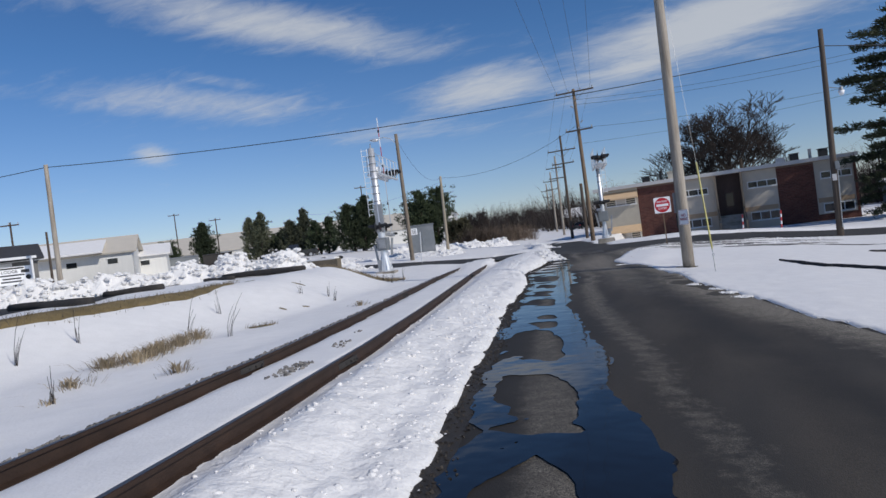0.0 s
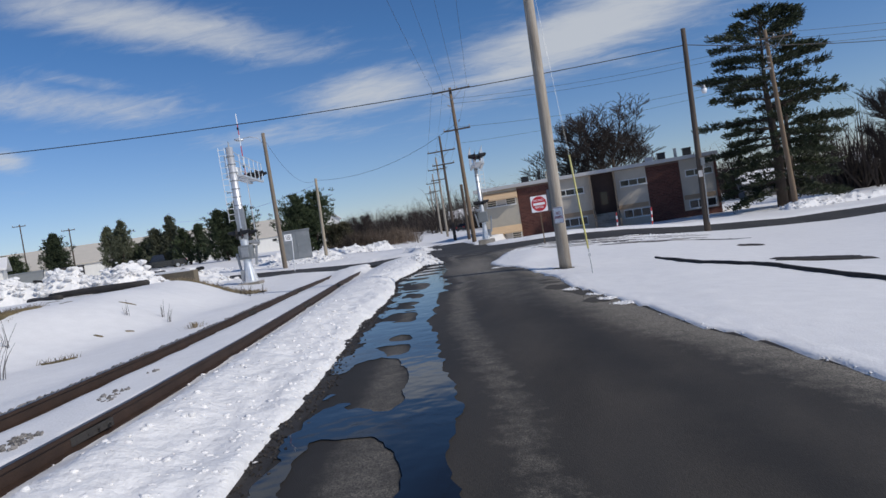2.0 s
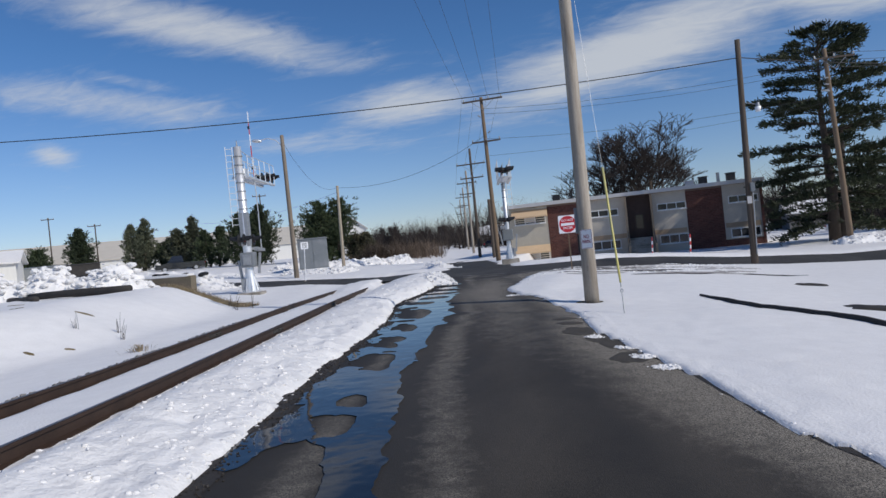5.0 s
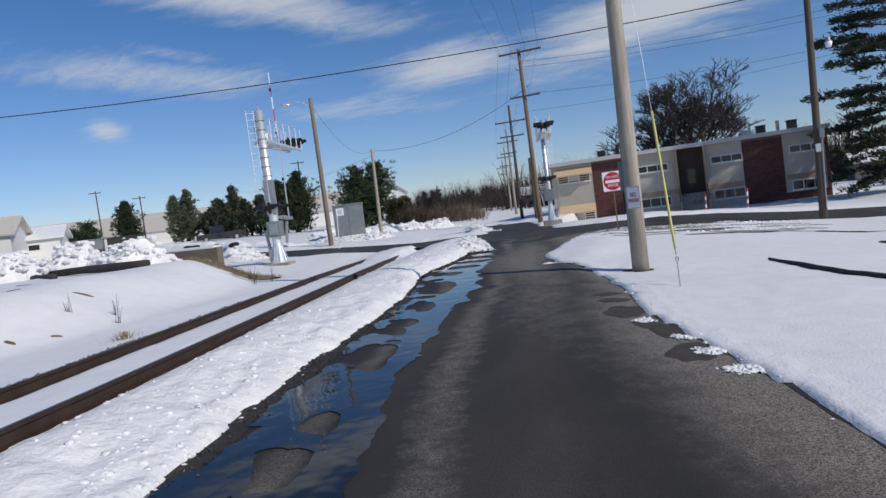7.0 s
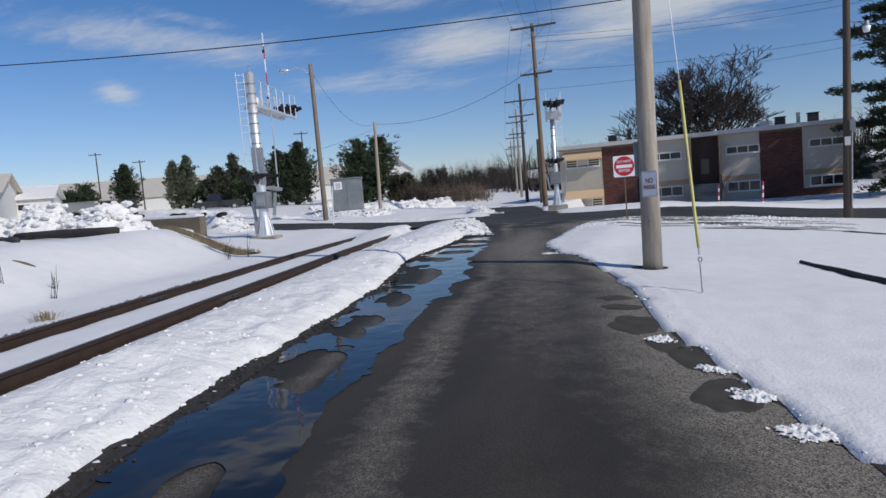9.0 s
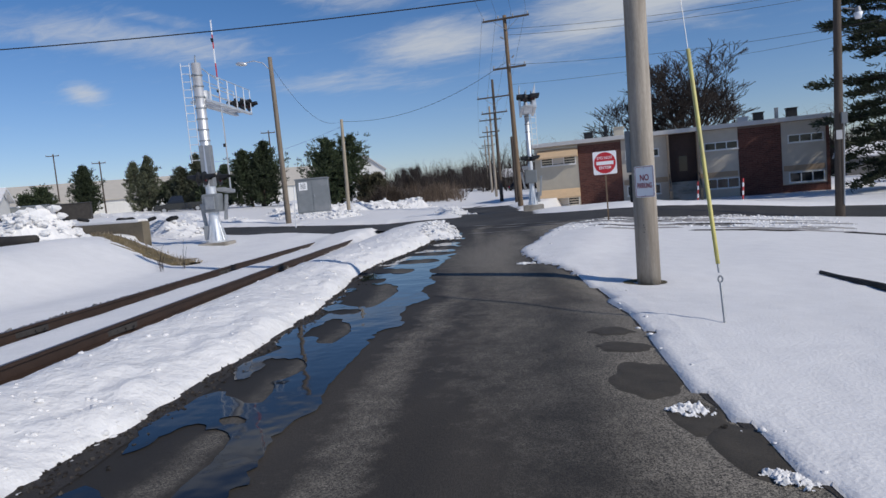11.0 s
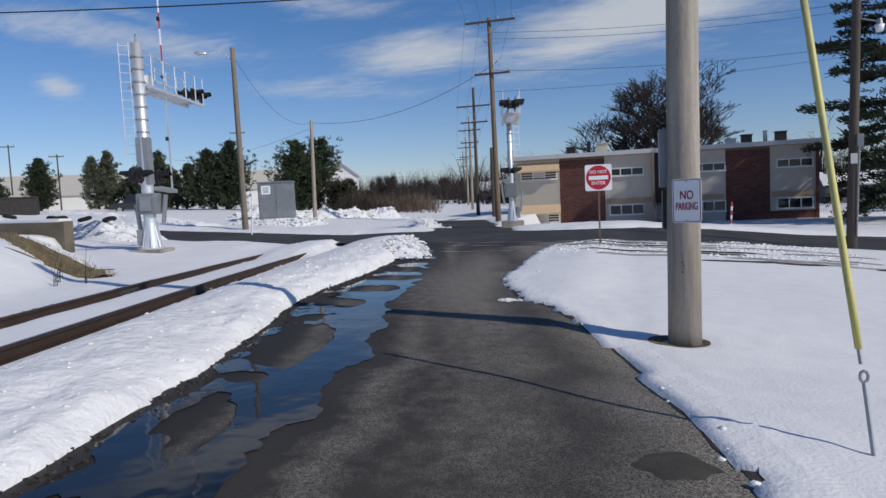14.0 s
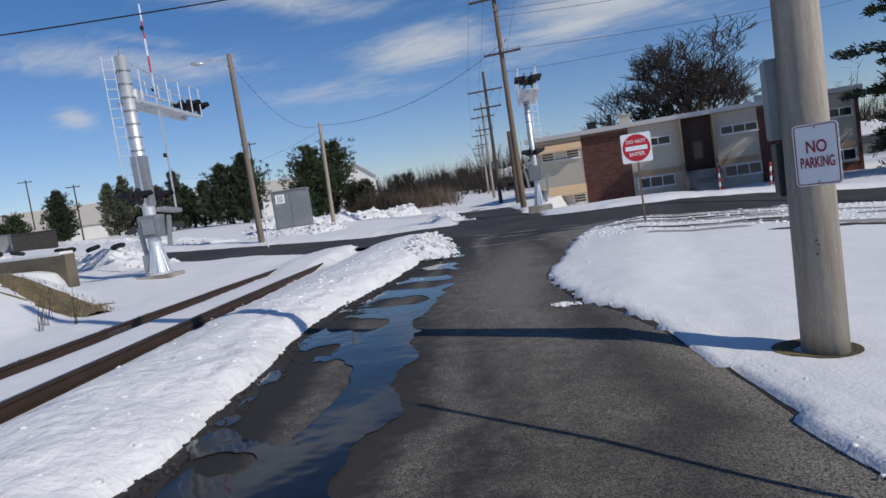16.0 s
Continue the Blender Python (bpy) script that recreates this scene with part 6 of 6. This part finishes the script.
def evergreen(seed, x, y, height, width, label, material, clumps=900, size=0.42, stems=1, taper=1.0, z=None):
    t = thing("evergreen_tree", label, "tree", pose(x, y, flat_z(x, y) if z is None else z), "evergreens by the street")
    v2, f2, tops = cedar(seed, height, width, clumps, size, stems, taper)
    for tx, ty, th in tops:
        vv, ff = tube([(tx * 0.5, ty * 0.5, -0.2), (tx * 0.8, ty * 0.8, th * 0.5), (tx, ty, th * 0.95)], [0.16, 0.09, 0.02], 6)
        raw("trunk", vv, ff, M_BARK, t)
    raw("crown", v2, f2, material, t)
    return t


evergreen(1, -73.6, 82.5, 7.3, 4.6, "young conical spruce behind the snow ridge", M_CEDAR, 1500, 0.34, 1, 1.05)
evergreen(2, -79.5, 79.5, 4.4, 4.4, "small rounded cedar behind the snow ridge", M_CEDAR, 700, 0.45, 2, 0.5)
evergreen(3, -59.6, 78.3, 7.4, 5.0, "frosted grey-green cedar clump", M_CEDAR_FROST, 1700, 0.32, 3, 1.0)
evergreen(4, -51.3, 77, 6.9, 5.0, "bronzed green cedar clump", M_CEDAR_FROST, 1600, 0.32, 3, 0.95)
evergreen(11, -55.6, 80.0, 4.2, 4.0, "dark green cedar behind lighter ones", M_CEDAR, 1500, 0.5, 4, 0.4)
evergreen(5, -46.2, 75.0, 5.2, 4.2, "dark little cedar beside a parked truck", M_CEDAR, 1100, 0.32, 2, 0.9)
evergreen(7, -38.6, 71.5, 7.3, 5.4, "dark dense cedar beside the street", M_CEDAR, 2900, 0.30, 3, 0.95)
evergreen(8, -28.9, 71.5, 7.3, 6.8, "broad dark cedar behind the grey cabinet", M_CEDAR, 2900, 0.30, 4, 0.9)
evergreen(10, -25.2, 71.0, 3.2, 2.6, "brownish cedar at the end of the hedge", M_CEDAR_BROWN, 800, 0.45, 3, 0.5)


def big_pine(x, y, height):
    t = thing("pine_tree", "large dark pine with layered drooping boughs", "tree", pose(x, y, flat_z(x, y)))
    g = random.Random(21)
    vv, ff = tube([(0, 0, -0.3), (0.1, 0, height * 0.3), (-0.1, 0.1, height * 0.65), (0.1, 0, height * 0.98)], [0.45, 0.36, 0.2, 0.04], 12)
    raw("trunk", vv, ff, M_BARK, t, smooth=True)
    vv, ff = tube([(0.5, 0.2, -0.3), (1.0, 0.3, height * 0.2), (1.2, 0.2, height * 0.55)], [0.34, 0.27, 0.1], 10)
    raw("trunk", vv, ff, M_BARK, t, smooth=True)
    wood, leaf = ([], []), ([], [])
    z = 1.7
    while z < height * 0.99:
        u = z / height
        reach = 4.9 * (1 - u ** 5) ** 0.6 * (0.85 if u < 0.25 else 1.0) + 0.5
        for k in range(7 if u < 0.8 else 5):
            a = g.uniform(0, 6.283)
            L = reach * g.uniform(0.6, 1.12)
            d = Vector((math.cos(a), math.sin(a), 0))
            rise = 0.28 * L * (u - 0.35)
            pts = [Vector((0, 0, z)) + d * (L * q) + Vector((0, 0, rise * q * 2 + 0.35 * math.sin(q * 3.0) * (u - 0.1) - 0.5 * q * q * (1 - u))) for q in (0, 0.33, 0.66, 1.0)]
            v2, f2 = tube(pts, [0.09 * (1 - u) + 0.03, 0.06 * (1 - u) + 0.02, 0.035, 0.012], 5)
            o = len(wood[0])
            wood[0].extend(v2)
            wood[1].extend(tuple(o + i for i in q) for q in f2)
            n = int(10 + 9 * L)
            for _ in range(n):
                q = 0.28 + 0.74 * g.random() ** 0.7
                i = min(int(q * 3), 2)
                p = pts[i].lerp(pts[i + 1], min(q * 3 - i, 1.0))
                side = Vector((-d.y, d.x, 0)) * g.gauss(0, 0.17 * L * (1.15 - q * 0.5))
                spray(leaf[0], leaf[1], p + side + Vector((0, 0, g.gauss(0.05, 0.1))), (d + side * 0.4 + Vector((0, 0, 0.35))).normalized(), 0.36, 8, g)
        z += g.uniform(0.55, 0.95) if u < 0.85 else 0.45
    raw("bough", *wood, M_BARK, t)
    raw("crown", *leaf, M_PINE, t)
    return t


big_pine(17.6, 61.0, 15.7)


def thicket(name, area, n, height, material, label, seed):
    """Far brush: many thin upright forked stems."""
    g = random.Random(seed)
    verts, faces = [], []
    for _ in range(n):
        x, y, s = area(g)
        z = flat_z(x, y)
        h = height * s * g.uniform(0.55, 1.1)
        for _ in range(8):
            a, w, fan = g.uniform(0, 6.283), 0.008 + 0.006 * h, g.uniform(0.03, 0.8)
            lean = Vector((math.cos(a), math.sin(a), 0)) * h * fan
            p0 = Vector((x, y, z)) + lean * 0.05
            k = h * math.sqrt(1 - fan * fan) * g.uniform(0.8, 1.0)
            m = p0 + lean * 0.4 + Vector((0, 0, k * 0.5))
            e = p0 + lean + Vector((0, 0, k))
            t = Vector((math.cos(a + 1.57), math.sin(a + 1.57), 0)) * w
            o = len(verts)
            verts += [p0 - t, p0 + t, m + t, m - t, e]
            faces += [(o, o + 1, o + 2, o + 3), (o + 3, o + 2, o + 4)]
            for _ in range(5):
                b = m.lerp(e, g.random())
                c = b + Vector((g.gauss(0, 0.24), g.gauss(0, 0.24), g.uniform(0.0, 0.2))) * h * 0.6
                o = len(verts)
                verts += [b - t * 0.6, b + t * 0.6, c]
                faces.append((o, o + 1, o + 2))
    return tagged(raw(name, verts, faces, material), label, "brush", kind="stuff")


def along(points, width):
    def pick(g):
        k = g.randrange(len(points) - 1)
        p = Vector(points[k]).lerp(Vector(points[k + 1]), g.random())
        x, y = p.x + g.gauss(0, width), p.y + g.gauss(0, width)
        return x, y, max(0.25, 0.70 + 0.9 * nz(x * 0.21, y * 0.11, 3) + 0.4 * nz(x * 0.5, y * 0.3, 8))
    return pick


thicket("brush", along([(-23.5, 67), (-21, 66), (-19.3, 65)], 0.8), 420, 2.2, M_BRUSH, "leafless brown brush beside the rails", 31)
thicket("brush", along([(-20.5, 74), (-23, 84), (-28, 97)], 1.5), 420, 2.3, M_BRUSH, "leafless brown thicket along the rails", 32)
thicket("woods", along([(-72, 160), (-58, 150), (-46, 150), (-38, 160)], 7), 900, 5.4, M_TWIG, "far leafless woods beyond the rails", 33)
thicket("woods", along([(-120, 260), (-60, 240), (-10, 240), (60, 240), (140, 230)], 14), 2200, 12.0, M_TWIG, "far leafless woods on the horizon", 34)
thicket("woods", along([(-24, 128), (-8, 132), (10, 138)], 5), 700, 9.0, M_TWIG, "leafless woods behind the apartment building", 35)
thicket("woods", along([(31, 84), (37, 85), (46, 88)], 2.0), 420, 9.0, M_TWIG, "dense dark leafless shrubs beyond the pine", 37)
thicket("woods", along([(20, 120), (45, 112), (80, 100)], 6), 500, 9.5, M_TWIG, "leafless woods behind the houses", 36)


# ---- buildings on the left ----
def gabled(name, x, y, turn, length, depth, eave, ridge, wall, roof, label, windows=0, base_drop=0.6, over=0.4):
    z = flat_z(x, y)
    b = thing(name, label, "building", pose(x, y, z, 0, 0, turn))
    bm = boxed((length, depth, eave + base_drop), (0, 0, (eave - base_drop) / 2))
    part("wall", bm, wall, b)
    for s in (-1, 1):
        bm = bmesh.new()
        vs = [bm.verts.new(p) for p in ((s * (length / 2 - 0.02), -depth / 2, eave), (s * (length / 2 - 0.02), depth / 2, eave), (s * (length / 2 - 0.02), 0, ridge), (s * (length / 2 - 0.2), -depth / 2, eave), (s * (length / 2 - 0.2), depth / 2, eave), (s * (length / 2 - 0.2), 0, ridge))]
        for q in ((0, 1, 2), (3, 5, 4), (0, 2, 5, 3), (1, 4, 5, 2)):
            bm.faces.new([vs[i] for i in q])
        part("gable", bm, wall, b)
        pitch = math.degrees(math.atan2(ridge - eave, depth / 2))
        run = math.hypot(depth / 2, ridge - eave) + over
        part("roof", boxed((length + 2 * over, run, 0.14), (0, s * (depth / 4 + over * 0.35), (eave + ridge) / 2 + 0.07 - over * 0.18), (-s * pitch, 0, 0)), roof, b)
    part("eave_board", boxed((length + over, 0.06, 0.18), (0, -depth / 2 - 0.1, eave - 0.08)), M_TRIM, b)
    for k in range(windows):
        u = length * ((k + 0.5) / windows - 0.5)
        w = new("window")
        w.parent = b
        part("pane", boxed((0.8, 0.06, 0.45), (u, -depth / 2 - 0.012, eave - 0.75)), M_GLASS, w)
        part("frame", boxed((0.95, 0.05, 0.06), (u, -depth / 2 - 0.03, eave - 0.5)), M_TRIM, w)
    return b


gabled("warehouse", -80, 101, 38, 60, 20, 2.3, 5.6, M_WHITEWALL, M_BEIGEROOF, "long cream metal warehouse with a beige roof", 9)
gabled("gabled_building", -47.9, 118.5, -62, 14, 6.5, 4.4, 6.9, M_WHITEWALL, M_FASCIA, "tall white gabled building behind the cedars", 2)
hs = gabled("house", -53.5, 42, 43, 13, 8, 2.4, 3.9, M_WHITEWALL, M_BEIGEROOF, "white low house with a beige gabled roof", 4)
bm = boxed((5.5, 4.0, 0.16), (1.5, -3.2, 3.1), (18, 0, 0), 0.05)
part("roof_snow", bm, M_SNOW, hs, "snow patch on the roof")
gabled("house", -55, 48, 43, 12, 6, 2.0, 3.0, M_WHITEWALL, M_SNOW, "low white annexe with a snowy roof", 3)
lodge = gabled("lodge_building", -47.2, 26.0, 57, 15, 9, 2.2, 3.3, M_DARKSIDE, M_DARKROOF, "grey lodge building with dark shingle roof and patches of snow", 0)
part("roof_snow", boxed((7.0, 3.2, 0.14), (2.0, -1.7, 3.35), (17, 0, 0), 0.05), M_SNOW, lodge, "snow patch on dark shingles")
part("porch_roof", boxed((5.2, 2.2, 0.16), (4.8, -5.3, 2.25), (3, 0, 0), 0.02), M_TRIM, lodge, "white porch roof")
for x in (2.4, 4.6, 7.1):
    part("porch_post", boxed((0.16, 0.16, 2.3), (x, -6.2, 1.1)), M_TRIM, lodge)
part("door", boxed((0.95, 0.06, 2.0), (5.6, -4.54, 1.0)), M_TRIM, lodge, "white door")
part("window", boxed((1.9, 0.06, 0.9), (2.6, -4.54, 1.3)), M_GREEN, lodge, "green shuttered window")
board = thing("sign_board", "white lodge sign board with black lettering", "sign", pose(-39, 27.95, 1.6, 0, 0, 57))
part("panel", boxed((1.9, 0.08, 1.15), (0, 0, 1.35), (0, 0, 0), 0.01), M_WHITEPAINT, board)
lettering("lettering", "LODGE", 0.27, M_TEXT, board, Matrix.Translation((-0.25, -0.045, 1.6)) @ FACE)
part("print_bar", boxed((0.45, 0.01, 0.2), (0.6, -0.046, 1.6)), M_TEXT, board)
part("print_bar", boxed((1.3, 0.01, 0.1), (-0.1, -0.046, 1.82)), M_TEXT, board)
for z, w in ((1.38, 1.4), (1.17, 1.0), (0.98, 1.2)):
    part("print_bar", boxed((w, 0.01, 0.09), (-0.15, -0.046, z)), M_TEXT, board)
part("emblem", rodded((0.75, -0.046, 1.2), (0.75, -0.06, 1.2), 0.15, seg=20), M_TEXT, board)
for x in (-0.8, 0.8):
    part("post", boxed((0.1, 0.1, 1.6), (x, 0.09, 0.5)), M_TRIM, board)
for x, y, h, arm in ((-83, 86.5, 9.6, 1), (-58, 41, 6.4, 1), (-72, 84, 7.6, 1), (-46.5, 36, 4.6, 0), (-45.6, 85.8, 9.6, 1)):
    p = pole("utility_pole", x, y, flat_z(x, y), flat_z(x, y) + h, 0.11, 0.08, M_POLE_DARK, "thin dark utility pole among far buildings")
    if arm:
        crossarm(p, h - 0.3, 1.8, 30, 3, False)
for x, y, w, m in ((-52, 55.5, 3.2, M_GREYBOX), (-48.0, 56.5, 3.0, M_TIMBER)):
    bin_ = thing("dumpster", "low dark metal waste container behind snow", "dumpster", pose(x, y, flat_z(x, y), 0, 0, 40))
    part("body", boxed((w, 1.4, 1.5), (0, 0, 0.8), (0, 0, 0), 0.03), m, bin_)
    part("lid", boxed((w + 0.1, 1.5, 0.08), (0, 0, 1.58), (3, 0, 0)), m, bin_)
gabled("house", 44, 122, -8, 12, 8, 2.6, 4.6, M_WHITEWALL, M_SNOW, "distant house with a snow-covered roof", 3)
gabled("house", 29, 108, -4, 9, 7, 2.5, 4.0, M_DARKSIDE, M_SNOW, "distant grey house with a snow-covered roof", 2)
gabled("house", 70, 118, 10, 11, 8, 2.6, 4.5, M_WHITEWALL, M_SNOW, "distant white house with a snowy roof", 3)
gabled("house", -22, 150, 10, 10, 8, 2.6, 4.6, M_WHITEWALL, M_SNOW, "far house with a snowy roof", 3)
gabled("house", -31, 180, 10, 10, 8, 2.6, 4.6, M_DARKSIDE, M_SNOW, "far grey house with a snowy roof", 3)


# ---- parked vehicles ----
def vehicle(name, x, y, turn, length, height, paint, label, truck=False):
    v = thing(name, label, "car", pose(x, y, flat_z(x, y) + 0.02, 0, 0, turn))
    L, H, W = length / 2, height, 0.88
    lower = [(-L, 0.35), (-L, 0.85), (-L * 0.95, 0.98), (L * 0.55, 1.0), (L * 0.95, 0.85), (L, 0.7), (L, 0.35)]
    upper = [(-L * 0.55, 0.98), (-L * 0.42, H), (L * 0.12, H), (L * 0.42, 0.99)] if not truck else [(-L * 0.15, 0.98), (-L * 0.1, H), (L * 0.3, H), (L * 0.5, 0.99)]

    def prism(pts, w, shrink=1.0):
        bm = bmesh.new()
        a = [bm.verts.new((px, -w * (shrink if pz > 1.05 else 1), pz)) for px, pz in pts]
        b = [bm.verts.new((px, w * (shrink if pz > 1.05 else 1), pz)) for px, pz in pts]
        bm.faces.new(a)
        bm.faces.new(b[::-1])
        for i in range(len(pts)):
            j = (i + 1) % len(pts)
            bm.faces.new((a[j], a[i], b[i], b[j]))
        bmesh.ops.recalc_face_normals(bm, faces=bm.faces)
        bmesh.ops.bevel(bm, geom=list(bm.edges), offset=0.05, segments=2, affect="EDGES")
        return bm

    part("body", prism(lower, W), paint, v)
    cabin = part("cabin", prism(upper, W * 0.95, 0.82), paint, v)
    for s in (-1, 1):
        bm = bmesh.new()
        pts = [(px * 0.86 if not truck else px * 0.9 + 0.02, 1.02 + (pz - 0.99) * 0.85) for px, pz in upper]
        bm.faces.new([bm.verts.new((px, s * (W * 0.965 - (pz - 1.0) * 0.26), pz)) for px, pz in pts])
        part("side_window", bm, M_GLASS, cabin)
    for wx in (-L * 0.62, L * 0.62):
        for s in (-1, 1):
            w = new("wheel")
            w.parent = v
            part("tyre", rodded((wx, s * 0.7, 0.33), (wx, s * 0.9, 0.33), 0.33, seg=20), M_RUBBER, w)
            part("rim", rodded((wx, s * 0.89, 0.33), (wx, s * 0.91, 0.33), 0.2, seg=14), M_STEEL, w)
    for s in (-1, 1):
        part("headlight", boxed((0.05, 0.3, 0.14), (L - 0.01, s * 0.6, 0.76), (0, 0, 0), 0.02), M_WHITEPAINT, v)
        part("tail_light", boxed((0.05, 0.2, 0.18), (-L + 0.01, s * 0.7, 0.8), (0, 0, 0), 0.02), M_RED, v)
    return v


vehicle("pickup_truck", -45.5, 67.5, -140, 5.2, 1.75, M_CARDARK, "dark parked pickup truck beside the cedars", True)
vehicle("car", 25.0, 82.0, 12, 4.5, 1.4, M_CARWHITE, "white parked car beyond the pine", False)
vehicle("car", -20.0, 118.0, 80, 4.5, 1.4, M_CARDARK, "dark car parked far along the lane", False)

bare_tree(15, 33.5, 74, 15.0, 0.55, "tall pale bare birch beyond the pine", 6, 0.28, 4)
